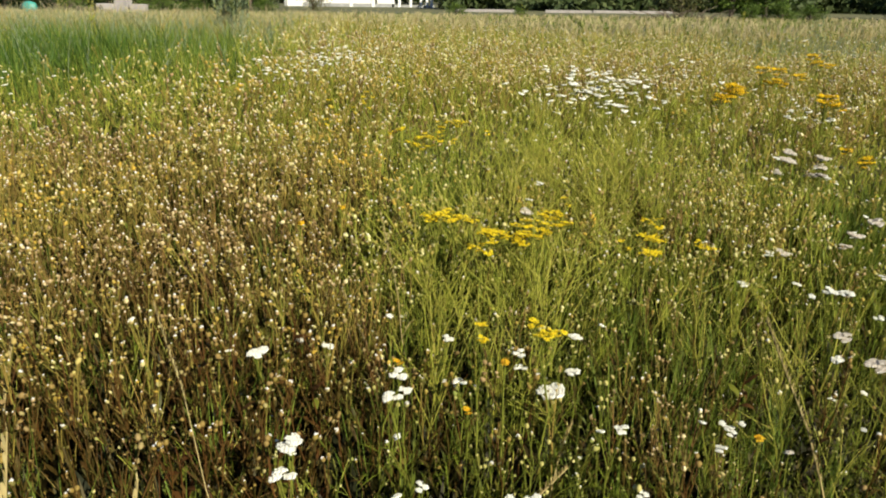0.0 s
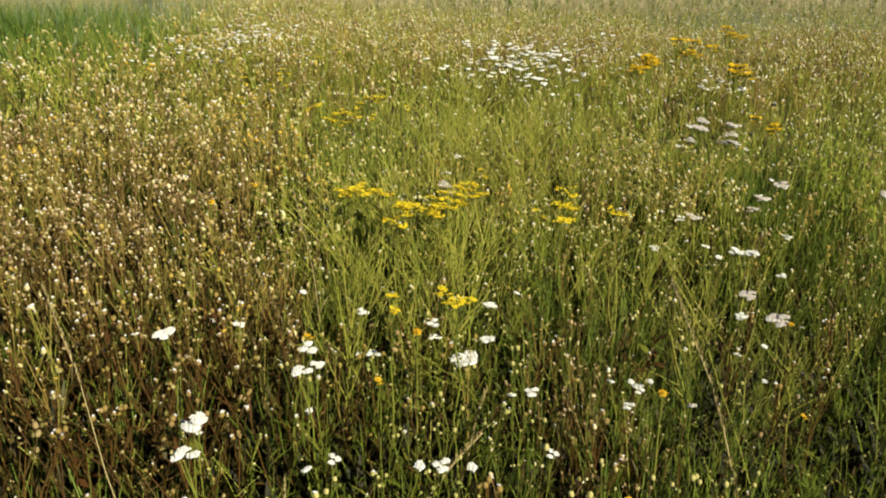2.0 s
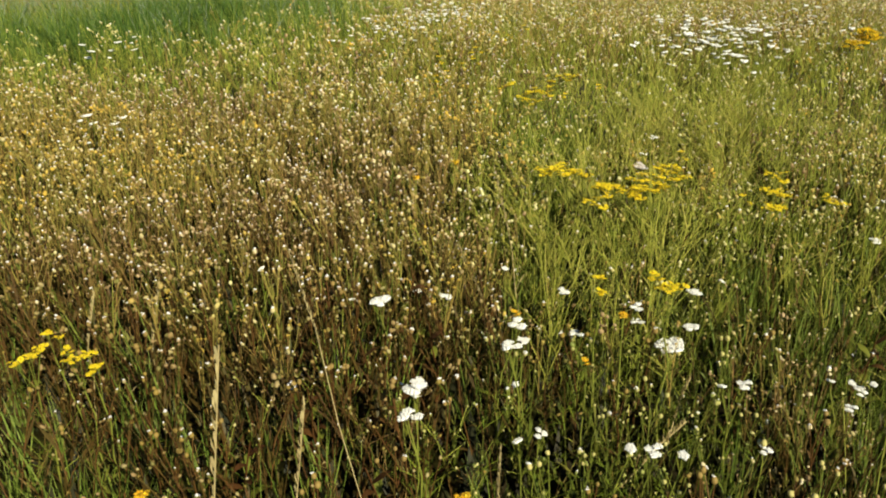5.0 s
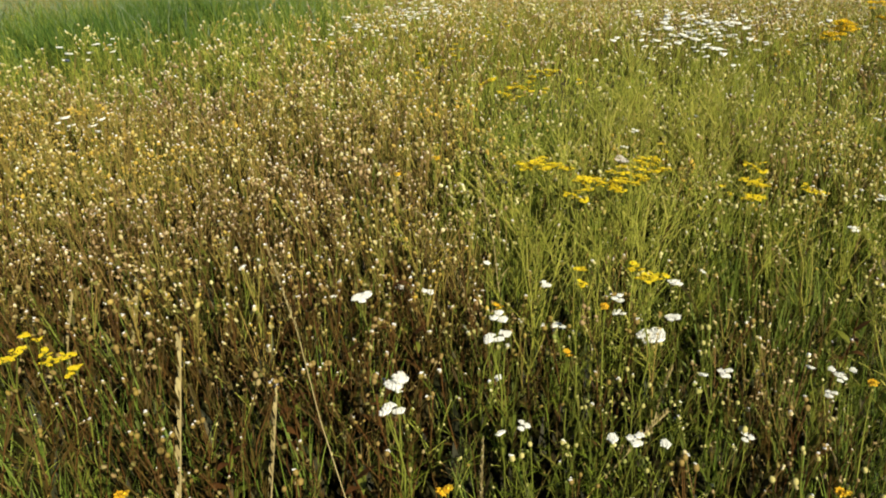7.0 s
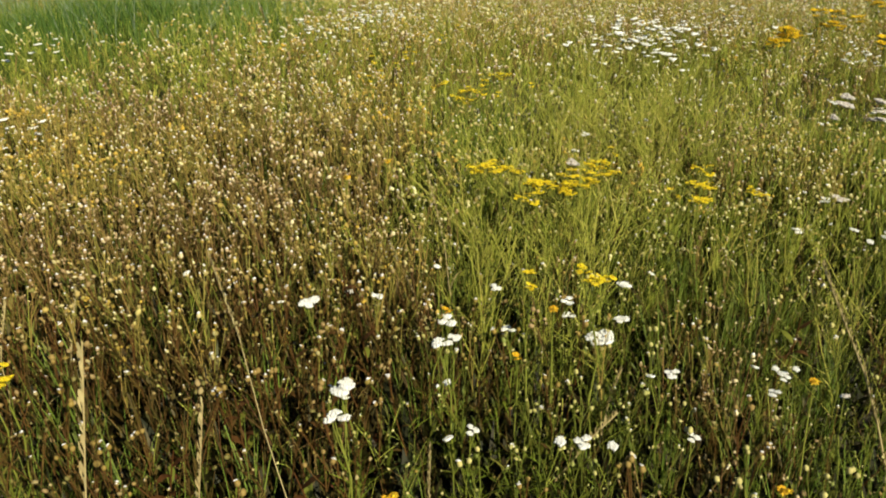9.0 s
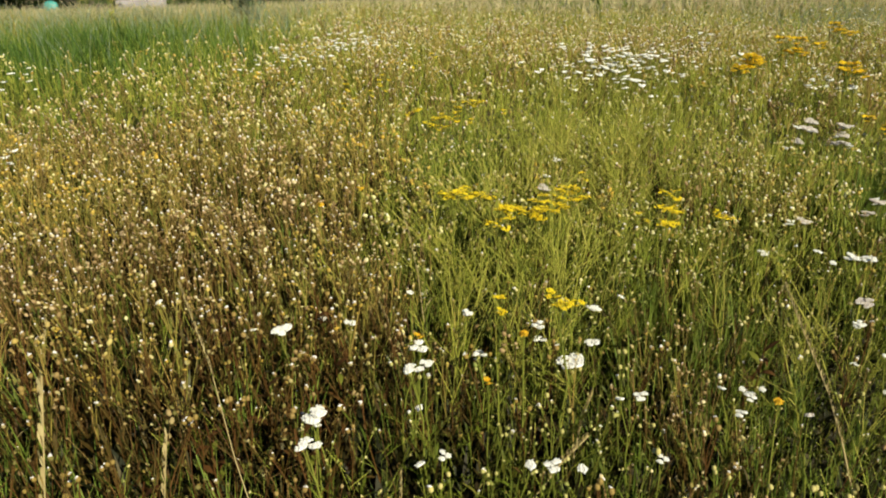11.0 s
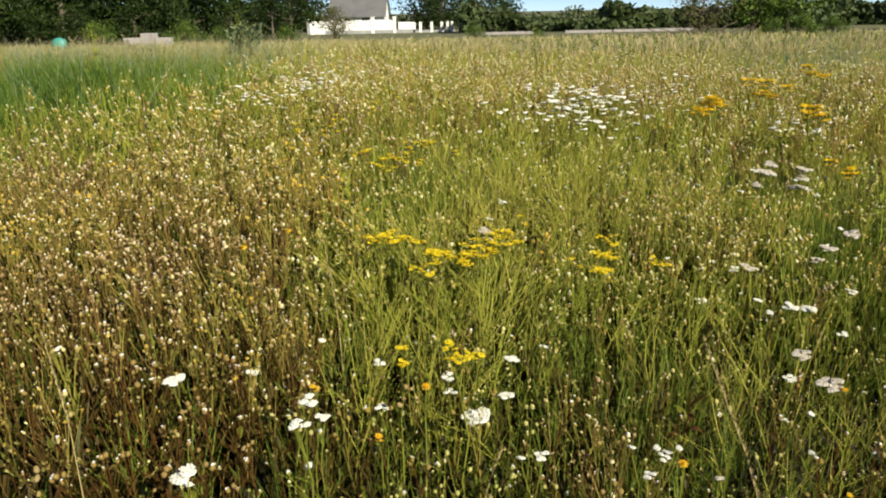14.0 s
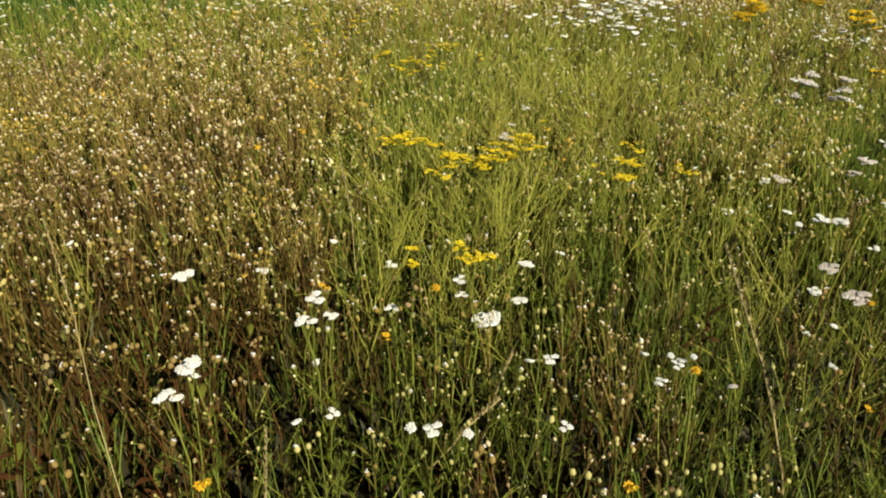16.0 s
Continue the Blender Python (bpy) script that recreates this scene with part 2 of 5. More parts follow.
# ---- mesh building ----
class Shape:
    """Collects triangles with a material number each."""

    def __init__(self):
        self.v, self.f, self.m = [], [], []

    def add(self, verts, faces, mat):
        o = len(self.v)
        self.v += [tuple(p) for p in verts]
        self.f += [(a + o, b + o, c + o) for a, b, c in faces]
        self.m += [mat] * len(faces)

    def tube(self, pts, r0, r1, mat, sides=3):
        pts = [Vector(p) for p in pts]
        k = len(pts)
        verts, faces = [], []
        for i, p in enumerate(pts):
            d = (pts[min(i + 1, k - 1)] - pts[max(i - 1, 0)]).normalized()
            u = d.cross(Vector((0.3, 1, 0.1))).normalized()
            w = d.cross(u)
            r = r0 + (r1 - r0) * i / (k - 1)
            for s in range(sides):
                a = 2 * math.pi * s / sides
                verts.append(p + u * math.cos(a) * r + w * math.sin(a) * r)
        for i in range(k - 1):
            for s in range(sides):
                a, b = i * sides + s, i * sides + (s + 1) % sides
                faces += [(a, b, b + sides), (a, b + sides, a + sides)]
        self.add(verts, faces, mat)

    def blade(self, pts, width, mat, side=None):
        """A leaf or blade of grass along pts, widest in the middle, folded along its rib."""
        pts = [Vector(p) for p in pts]
        k = len(pts)
        verts, faces = [], []
        for i, p in enumerate(pts):
            d = (pts[min(i + 1, k - 1)] - pts[max(i - 1, 0)]).normalized()
            s = Vector(side) if side else d.cross(Vector((0, 0, 1)))
            if s.length < 1e-4:
                s = Vector((1, 0, 0))
            s.normalize()
            t = i / (k - 1)
            w = width * (0.35 + 1.3 * t * (1 - t) * 2) * (1 - 0.92 * t ** 3) / 2
            verts += [p - s * w, p + s * w]
        for i in range(k - 1):
            a = 2 * i
            faces += [(a, a + 1, a + 3), (a, a + 3, a + 2)]
        self.add(verts, faces, mat)

    def bud(self, p, axis, r, length, mat, sides=5, rings=(0.0, 0.25, 0.65, 1.0), widths=(0.35, 1.0, 0.8, 0.35)):
        p, axis = Vector(p), Vector(axis).normalized()
        u = axis.cross(Vector((0.2, 1, 0.3))).normalized()
        w = axis.cross(u)
        verts, faces = [], []
        for q, g in zip(rings, widths):
            for s in range(sides):
                a = 2 * math.pi * s / sides
                verts.append(p + axis * length * q + (u * math.cos(a) + w * math.sin(a)) * r * g)
        k = len(rings)
        for i in range(k - 1):
            for s in range(sides):
                a, b = i * sides + s, i * sides + (s + 1) % sides
                faces += [(a, b, b + sides), (a, b + sides, a + sides)]
        top = len(verts)
        verts.append(p + axis * length * 1.04)
        faces += [((k - 1) * sides + s, (k - 1) * sides + (s + 1) % sides, top) for s in range(sides)]
        self.add(verts, faces, mat)

    def dome(self, p, axis, r, h, mat, sides=6):
        """A small rounded floret: a flat double cone."""
        p, axis = Vector(p), Vector(axis).normalized()
        u = axis.cross(Vector((0.2, 1, 0.3))).normalized()
        w = axis.cross(u)
        verts = [p + axis * h, p - axis * h * 0.7]
        for s in range(sides):
            a = 2 * math.pi * s / sides
            g = r * (1.0 if s % 2 else 0.86)
            verts.append(p + (u * math.cos(a) + w * math.sin(a)) * g)
        faces = []
        for s in range(sides):
            a, b = 2 + s, 2 + (s + 1) % sides
            faces += [(0, a, b), (1, b, a)]
        self.add(verts, faces, mat)

    def arrays(self):
        return np.array(self.v, np.float32), np.array(self.f, np.int32), np.array(self.m, np.int32)


def mesh_from(name, v, f, m, materials, smooth=True):
    me = bpy.data.meshes.new(name)
    me.vertices.add(len(v))
    me.vertices.foreach_set("co", np.ascontiguousarray(v, np.float32).ravel())
    me.loops.add(len(f) * 3)
    me.loops.foreach_set("vertex_index", np.ascontiguousarray(f, np.int32).ravel())
    me.polygons.add(len(f))
    me.polygons.foreach_set("loop_start", np.arange(0, len(f) * 3, 3, dtype=np.int32))
    me.polygons.foreach_set("material_index", np.ascontiguousarray(m, np.int32))
    me.polygons.foreach_set("use_smooth", np.full(len(f), smooth))
    for mat in materials:
        me.materials.append(mat)
    me.update(calc_edges=True)
    return me


def scatter(name, shapes, xy, scale, lean, rng, materials, label, category, sink=0.01):
    """One mesh of many plants, each turned, sized and bent by itself."""
    allv, allf, allm, base = [], [], [], 0
    which = rng.integers(0, len(shapes), len(xy))
    z = land(xy[:, 0], xy[:, 1]) - sink
    turn = rng.uniform(0, 2 * np.pi, len(xy))
    bend = rng.normal(0, 1, (len(xy), 2)) * lean
    for k, shp in enumerate(shapes):
        v, f, m = shp.arrays()
        idx = np.where(which == k)[0]
        if not len(idx):
            continue
        c, s = np.cos(turn[idx])[:, None], np.sin(turn[idx])[:, None]
        sc = scale[idx][:, None]
        x = (v[:, 0] * c - v[:, 1] * s) * sc
        y = (v[:, 0] * s + v[:, 1] * c) * sc
        zz = v[:, 2][None] * sc
        curve = (zz / PLANT) * (0.4 + 0.6 * np.clip(zz / PLANT, 0, 2)) * PLANT
        x = x + bend[idx][:, :1] * curve + xy[idx, 0][:, None]
        y = y + bend[idx][:, 1:] * curve + xy[idx, 1][:, None]
        zz = zz + z[idx][:, None]
        vv = np.stack([x, y, zz], -1).reshape(-1, 3)
        ff = (f[None] + (np.arange(len(idx)) * len(v))[:, None, None]).reshape(-1, 3) + base
        allv.append(vv), allf.append(ff), allm.append(np.tile(m, len(idx)))
        base += len(vv)
    me = mesh_from(name, np.concatenate(allv), np.concatenate(allf), np.concatenate(allm), materials)
    return tagged(new(name, me), label, category, kind="stuff")


def part(name, shape, material, parent, label="", smooth=True):
    """One mesh object under a thing or part."""
    v, f, m = shape.arrays()
    ob = new(name, mesh_from(name, v, f, np.zeros(len(f), np.int32), [material], smooth))
    ob.parent = parent
    return tagged(ob, label)


def box(shape, x0, y0, z0, x1, y1, z1, mat=0):
    v = [(x, y, z) for x in (x0, x1) for y in (y0, y1) for z in (z0, z1)]
    q = [(0, 1, 3, 2), (4, 6, 7, 5), (0, 4, 5, 1), (2, 3, 7, 6), (0, 2, 6, 4), (1, 5, 7, 3)]
    shape.add(v, [t for a, b, c, d in q for t in ((a, b, c), (a, c, d))], mat)


# ---- ground ----
def ground_lines(lo, hi, fine0, fine1, step):
    a = list(np.arange(fine0, fine1 + step / 2, step))
    g, s = fine1, step
    while g < hi:
        s *= 1.35
        g = min(hi, g + s)
        a.append(g)
    g, s = fine0, step
    while g > lo:
        s *= 1.35
        g = max(lo, g - s)
        a.insert(0, g)
    return np.array(a)


gx, gy = ground_lines(-3000, 3000, -6, 6, 0.15), ground_lines(-1500, 3000, 0, 12, 0.15)
GX, GY = np.meshgrid(gx, gy)
gv = np.stack([GX, GY, land(GX, GY)], -1).reshape(-1, 3)
gi = np.arange(len(gx) * len(gy)).reshape(len(gy), len(gx))
a, b, c, d = (q.ravel() for q in (gi[:-1, :-1], gi[:-1, 1:], gi[1:, 1:], gi[1:, :-1]))
gf = np.concatenate([np.stack([a, b, c], -1), np.stack([a, c, d], -1)])
at = gv[gf].mean(1)
turf = (at[:, 1] > 11) | (at[:, 1] + 0.35 * wobble(at[:, 0], at[:, 1], 2.3) < 0.0)
mossy = np.abs(at[:, 0]) > 0.55 + 0.80 * (at[:, 1] + 0.4)
tagged(new("ground", mesh_from("ground", gv, gf, np.where(turf, 1, np.where(mossy, 2, 0)), [M_SOIL, M_THATCH, M_MOSS])),
       "dark soil of a meadow under dense wildflowers", "ground", kind="structure")


# ---- plant shapes ----
def curve_up(rng, h, lean, steps=4):
    a = rng.uniform(0, 2 * np.pi)
    dx, dy = math.cos(a) * lean, math.sin(a) * lean
    k = rng.normal(0, 0.007, (steps + 1, 2))
    k[0] = 0
    return [(dx * (i / steps) ** 2 + k[i, 0], dy * (i / steps) ** 2 + k[i, 1], h * i / steps) for i in range(steps + 1)]


def on_path(pts, t):
    t = t * (len(pts) - 1)
    i = min(int(t), len(pts) - 2)
    return Vector(pts[i]).lerp(Vector(pts[i + 1]), t - i)


def arc(p, a, out, up, droop, steps=3):
    p = Vector(p)
    d = Vector((math.cos(a), math.sin(a), 0))
    return [p + d * out * (i / steps) + Vector((0, 0, up * (i / steps) - droop * (i / steps) ** 2)) for i in range(steps + 1)]


def seed_plant(rng, lod, stem=0, leaf=1, head=2, fluff=3, flower=4, heads=(0, 3), big=1.0, tufts=0.22):
    """A cornflower-like plant gone to seed: thin upright branched stem, egg-shaped dry heads, some with a white tuft."""
    s = Shape()
    h = PLANT * rng.uniform(0.72, 1.12)
    path = curve_up(rng, h, rng.uniform(0.0, 0.06), 3 if lod == 0 else 2)
    s.tube(path, 0.0021 if lod == 0 else 0.0026, 0.0013 if lod == 0 else 0.0017, stem)
    ends = [(path[-1], Vector((0, 0, 1)))]
    for _ in range(rng.integers(*heads)):
        t = rng.uniform(0.45, 0.88)
        p = on_path(path, t)
        a = rng.uniform(0, 2 * np.pi)
        o = rng.uniform(0.012, 0.06)
        br = arc(p, a, o, (1 - t) * h * rng.uniform(0.55, 1.05) + 0.012, -0.012, 2)
        s.tube(br, 0.0015 if lod == 0 else 0.0017, 0.0011 if lod == 0 else 0.0014, stem)
        ends.append((br[-1], (br[-1] - br[-2])))
    for p, d in ends:
        kind = rng.random()
        r = 0.0056 * float(np.clip(np.exp(rng.normal(0, 0.3)), 0.6, 1.5)) * big * (1 if lod == 0 else 1.2)
        ax = (Vector(d).normalized() * 0.6 + Vector((0, 0, 0.6)) + Vector(rng.normal(0, 0.17, 3))).normalized()
        ln = r * rng.uniform(1.45, 2.2)
        p = Vector(p)
        if kind < 0.02 and lod:
            s.dome(p + Vector((0, 0, 0.004)), ax, r * 1.8, r * 0.9, flower, 5)
        elif kind < 0.24:
            # an opened, empty head: spread dry bracts round a pale floor
            s.dome(p + ax * r * 0.5, ax, r * 1.1, r * 0.45, head, 6 if lod == 0 else 5)
            if lod == 0:
                for k in range(7):
                    a = k * 0.9 + rng.uniform(-0.2, 0.2)
                    s.blade(arc(p + ax * r * 0.3, a, r * 1.5, r * rng.uniform(0.6, 1.2), 0, 1), r * 0.7, head)
        else:
            if lod == 0:
                s.bud(p, ax, r, ln, head, 6, (0.0, 0.35, 0.85), (0.45, 1.0, 0.62))
            else:
                s.bud(p, ax, r * 1.05, ln, head, 4, (0.0, 0.4, 0.9), (0.5, 1.0, 0.55))
            if rng.random() < 0.4:
                # a smaller head close by on the same stem
                a = rng.uniform(0, 2 * np.pi)
                q = p + Vector((math.cos(a) * r * 1.5, math.sin(a) * r * 1.5, -r * rng.uniform(0.2, 2.0)))
                s.bud(q, ax + Vector((math.cos(a), math.sin(a), 0)) * 0.4, r * 0.75, ln * 0.7, head, 5 if lod == 0 else 4, (0.0, 0.4, 0.9), (0.5, 1.0, 0.55))
            if kind > 1 - tufts:
                s.dome(p + ax * ln * 0.98, ax, r * rng.uniform(0.55, 0.95), r * rng.uniform(0.45, 0.75), fluff, 6 if lod == 0 else 4)
    for _ in range(5 if lod == 0 else 2):
        t = rng.uniform(0.05, 0.75)
        a = rng.uniform(0, 2 * np.pi)
        ll = rng.uniform(0.05, 0.12) * (1.15 - 0.6 * t)
        s.blade(arc(on_path(path, t), a, ll * rng.uniform(0.2, 0.5), ll, ll * rng.uniform(0.05, 0.3), 2 if lod == 0 else 1), rng.uniform(0.004, 0.014) * (1 if lod == 0 else 1.3), leaf)
    return s


def feather_plant(rng, lod, leaf=0, stem=1):
    """A leafy shoot with finely cut leaves."""
    s = Shape()
    h = PLANT * rng.uniform(0.45, 0.85)
    path = curve_up(rng, h, rng.uniform(0, 0.06), 3)
    s.tube(path, 0.0018, 0.001, stem)
    for _ in range(9 if lod == 0 else 4):
        t = rng.uniform(0.05, 1.0)
        a = rng.uniform(0, 2 * np.pi)
        ll = rng.uniform(0.04, 0.085)
        rib = arc(on_path(path, t), a, ll * 0.8, ll * rng.uniform(0.3, 0.9), ll * 0.35, 3 if lod == 0 else 2)
        s.blade(rib, 0.004 if lod == 0 else 0.010, leaf)
        if lod == 0:
            for q in (0.35, 0.6, 0.85):
                for sg in (-1, 1):
                    b = arc(on_path(rib, q), a + sg * 0.9, ll * 0.24, ll * 0.16, 0.0, 1)
                    s.blade(b, 0.0035, leaf)
    return s


def leafy_shoot(rng, leaf=0, stem=1, leaves=10):
    """An upright shoot set with lance-shaped leaves."""
    s = Shape()
    h = PLANT * rng.uniform(0.45, 0.95)
    path = curve_up(rng, h, rng.uniform(0, 0.08), 3)
    s.tube(path, 0.0022, 0.0012, stem)
    for k in range(leaves):
        t = 0.08 + 0.9 * k / leaves
        a = k * 2.4 + rng.uniform(-0.5, 0.5)
        ll = rng.uniform(0.045, 0.095) * (1.2 - 0.65 * t)
        s.blade(arc(on_path(path, t), a, ll * rng.uniform(0.25, 0.6), ll * rng.uniform(0.7, 1.1), ll * rng.uniform(0.05, 0.4), 2), rng.uniform(0.006, 0.013), leaf)
    return s


def grass_tuft(rng, lod, h0=0.42, mat=0, wide=0.0045, n=9):
    s = Shape()
    for _ in range(n):
        a = rng.uniform(0, 2 * np.pi)
        h = h0 * rng.uniform(0.55, 1.1)
        o = h * rng.uniform(0.05, 0.42)
        p = (rng.normal(0, 0.012), rng.normal(0, 0.012), 0)
        s.blade(arc(p, a, o, h * 1.05, h * rng.uniform(0.0, 0.25), 3 if lod == 0 else 2), wide * rng.uniform(0.7, 1.3), mat)
    return s


def panicle_grass(rng, stalk=0, head=1, h0=0.6, wide=0.004):
    """A flowering grass: a thin culm, one or two blades and an open, feathery head."""
    s = Shape()
    h = h0 * rng.uniform(0.75, 1.1)
    path = curve_up(rng, h, rng.uniform(0.02, 0.12), 3)
    s.blade(path, wide * 1.1, stalk, (1, 0.3, 0))
    for _ in range(9):
        t = rng.uniform(0.72, 1.0)
        a = rng.uniform(0, 2 * np.pi)
        s.blade(arc(on_path(path, t), a, h * 0.06, h * 0.07, 0, 1), wide * 2.0, head)
    for _ in range(2):
        a = rng.uniform(0, 2 * np.pi)
        s.blade(arc(on_path(path, rng.uniform(0, 0.3)), a, h * 0.2, h * 0.45, h * 0.12, 2), wide * 1.6, stalk)
    return s


def wiry_plant(rng, stem=0, bud=1):
    """A tall wiry yellow-green plant with steep thin branches and small pods."""
    s = Shape()
    h = PLANT * rng.uniform(1.05, 1.5)
    path = curve_up(rng, h, rng.uniform(0.02, 0.14), 5)
    s.tube(path, 0.0027, 0.0014, stem)
    for _ in range(rng.integers(4, 8)):
        t = rng.uniform(0.25, 0.85)
        a = rng.uniform(0, 2 * np.pi)
        br = arc(on_path(path, t), a, rng.uniform(0.04, 0.16), (1 - t) * h * rng.uniform(0.5, 0.95) + 0.03, 0.0, 3)
        s.tube(br, 0.0018, 0.0011, stem)
        for q in (0.5, 0.7, 0.85, 1.0):
            s.dome(on_path(br, q) + Vector(rng.normal(0, 0.003, 3)), (rng.normal(), rng.normal(), 1), 0.0030, 0.0050, bud, 4)
    for _ in range(5):
        t = rng.uniform(0.05, 0.7)
        a = rng.uniform(0, 2 * np.pi)
        s.blade(arc(on_path(path, t), a, 0.035, 0.035, 0.01, 2), 0.005, stem)
    return s


def low_leaves(rng):
    """A low rosette of overlapping leaves."""
    s = Shape()
    for _ in range(6):
        a = rng.uniform(0, 2 * np.pi)
        ll = rng.uniform(0.06, 0.16)
        p = (rng.normal(0, 0.02), rng.normal(0, 0.02), 0)
        s.blade(arc(p, a, ll * rng.uniform(0.3, 0.8), ll * rng.uniform(0.6, 1.2), ll * 0.3, 2), rng.uniform(0.012, 0.028), 0)
    return s


# ---- where each plant grows ----
RNG = np.random.default_rng(11)


def field(y0, y1, per_m2, margin=0.55, spread=0.86):
    """Random spots in the wedge of meadow that opens away from the path."""
    w1 = margin + spread * (y1 + 0.4)
    n = int(per_m2 * 2 * w1 * (y1 - y0))
    xy = np.stack([RNG.uniform(-w1, w1, n), RNG.uniform(y0, y1, n)], -1)
    return xy[np.abs(xy[:, 0]) < margin + spread * (xy[:, 1] + 0.4)]


def keep(xy, chance):
    return xy[RNG.random(len(xy)) < chance]


def fresh_left(x, y):
    """The strip of fresh green grass along the far left."""
    edge = np.interp(y, [4.5, 4.9, 5.2, 5.7, 6.5, 7.8, 10, 14, 30], [-4.6, -3.4, -2.55, -2.1, -1.9, -1.75, -2.0, -2.6, -4.5])
    return 1 - smoothstep(-0.45, 0.45, x - edge + 0.30 * wobble(x, y, 2.1, 3) + 0.12 * wobble(x, y, 7.0, 1))


def green_fringe(x, y):
    """Fresher, greener flowers before the grass strip."""
    edge = np.interp(y, [3.6, 4.2, 4.7, 5.3, 6.2, 8.0], [-2.7, -1.9, -1.45, -1.2, -1.1, -1.0])
    return (1 - smoothstep(-0.6, 0.6, x - edge + 0.3 * wobble(x, y, 3.3, 2))) * smoothstep(3.3, 4.2, y)


def withered(x, y):
    """The brown, gone-to-seed part."""
    edge = np.interp(y, [0.5, 1.2, 1.9, 2.7, 3.9, 4.3, 5.2], [-0.45, -0.40, -0.37, -0.27, -0.36, -0.4, -0.4])
    b = 1 - smoothstep(-0.2, 0.2, x - edge + 0.20 * wobble(x, y, 3.1, 1) + 0.1 * wobble(x, y, 9.0, 4))
    b = np.maximum(b, smoothstep(3.9, 5.6, y + 0.5 * wobble(x, y, 2.2, 2)) * (0.72 + 0.2 * wobble(x, y, 1.7, 4)))
    spot = np.exp(-(((x - 0.68) / 0.16) ** 2 + ((y - 1.60) / 0.36) ** 2)) * 0.8
    dark = 0.45 * np.exp(-(((x - 1.35) / 0.45) ** 2 + ((y - 3.3) / 0.45) ** 2))
    low = 0.42 * np.exp(-(((x - 0.5) / 0.40) ** 2 + ((y - 1.15) / 0.3) ** 2)) * (0.6 + 0.6 * wobble(x, y, 7.0, 8))
    b = (b + spot + dark + low) * (1 - 0.92 * green_fringe(x, y))
    return np.clip(b, 0.08, 1) * (1 - fresh_left(x, y))


def wiry(x, y):
    spots = ((0.13, 2.30, 0.27, 0.32, 0.62), (0.75, 3.6, 0.5, 0.5, 0.36), (1.35, 2.1, 0.2, 0.25, 0.45), (0.3, 2.9, 0.3, 0.35, 0.15))
    return np.clip(sum(k * np.exp(-(((x - cx) / rx) ** 2 + ((y - cy) / ry) ** 2)) for cx, cy, rx, ry, k in spots), 0, 1)


def lush(x, y):
    return np.clip(0.7 * np.exp(-(((x + 1.25) / 0.3) ** 2 + ((y - 1.0) / 0.35) ** 2)) + np.exp(-(((x - 0.92) / 0.25) ** 2 + ((y - 2.15) / 0.35) ** 2)) + np.exp(-(((x - 2.2) / 0.5) ** 2 + ((y - 3.0) / 0.9) ** 2))
                   + np.exp(-(((x - 2.25) / 0.22) ** 2 + ((y - 3.25) / 0.5) ** 2)) + 0.8 * np.exp(-(((x + 0.05) / 0.18) ** 2 + ((y - 3.5) / 0.5) ** 2)) + 0.6 * np.exp(-(((x - 0.95) / 0.3) ** 2 + ((y - 1.3) / 0.25) ** 2)), 0, 1)


def sizes(xy, lo=0.82, hi=1.15):
    x, y = xy[:, 0], xy[:, 1]
    low = 0.40 * np.exp(-(((x - 1.3) / 0.50) ** 2 + ((y - 2.0) / 0.65) ** 2)) + 0.16 * np.exp(-(((x - 0.55) / 0.5) ** 2 + ((y - 1.45) / 0.35) ** 2))
    return RNG.uniform(lo, hi, len(xy)) * (1 + 0.08 * wobble(x, y, 3.0, 5)) * (1 - low)


def rngs(n, seed):
    return [np.random.default_rng(seed + k) for k in range(n)]


DRY = [M_BROWN_STEM, M_DRY_LEAF, M_BUD, M_FLUFF, M_ORANGE]
SPENT = [M_GREEN_STEM, M_FEATHER, M_SUNLIT_CREAM, M_FLUFF, M_ORANGE]
FADING = [M_TAN_STEM, M_TAN_LEAF, M_TAN_HEAD, M_FLUFF, M_ORANGE]
ROSY = [M_ROSY_STEM, M_TAN_LEAF, M_ROSY_HEAD, M_FLUFF, M_ORANGE]
AMBER = [M_TAN_STEM, M_DRY_LEAF, M_AMBER_HEAD, M_FLUFF, M_ORANGE]
GREENISH = [M_SHADED_STEM, M_LEAF, M_GREEN_BUD, M_FLUFF, M_YELLOW]
dry_near = [seed_plant(r, 0) for r in rngs(14, 100)]
dry_far = [seed_plant(r, 1, big=1.1, tufts=0.32) for r in rngs(12, 200)]
feather_near = [feather_plant(r, 0) for r in rngs(8, 300)]
feather_far = [feather_plant(r, 1) for r in rngs(8, 350)]

xy = field(0.35, 3.7, 480)
g = keep(xy, withered(xy[:, 0], xy[:, 1]) * (0.26 + 0.74 * smoothstep(1.2, 2.5, xy[:, 1])))
cream = RNG.random(len(g)) < smoothstep(1.4, 2.5, g[:, 1] + 0.25 * wobble(g[:, 0], g[:, 1], 4, 7))
scatter("withered_wildflowers", dry_near, g[~cream], sizes(g[~cream]), 0.19, RNG, DRY,
        "withered brown wildflowers with tan seed heads and white fluff", "wildflowers")
g = g[cream]

def drifts(xy):
    """Which of three fading kinds grows where: they stand in loose drifts."""
    u = 0.8 * wobble(xy[:, 0], xy[:, 1], 2.6, 6) + 0.5 * wobble(xy[:, 0], xy[:, 1], 6.5, 2) + RNG.normal(0, 0.45, len(xy))
    return u > 0.38, u < -0.62


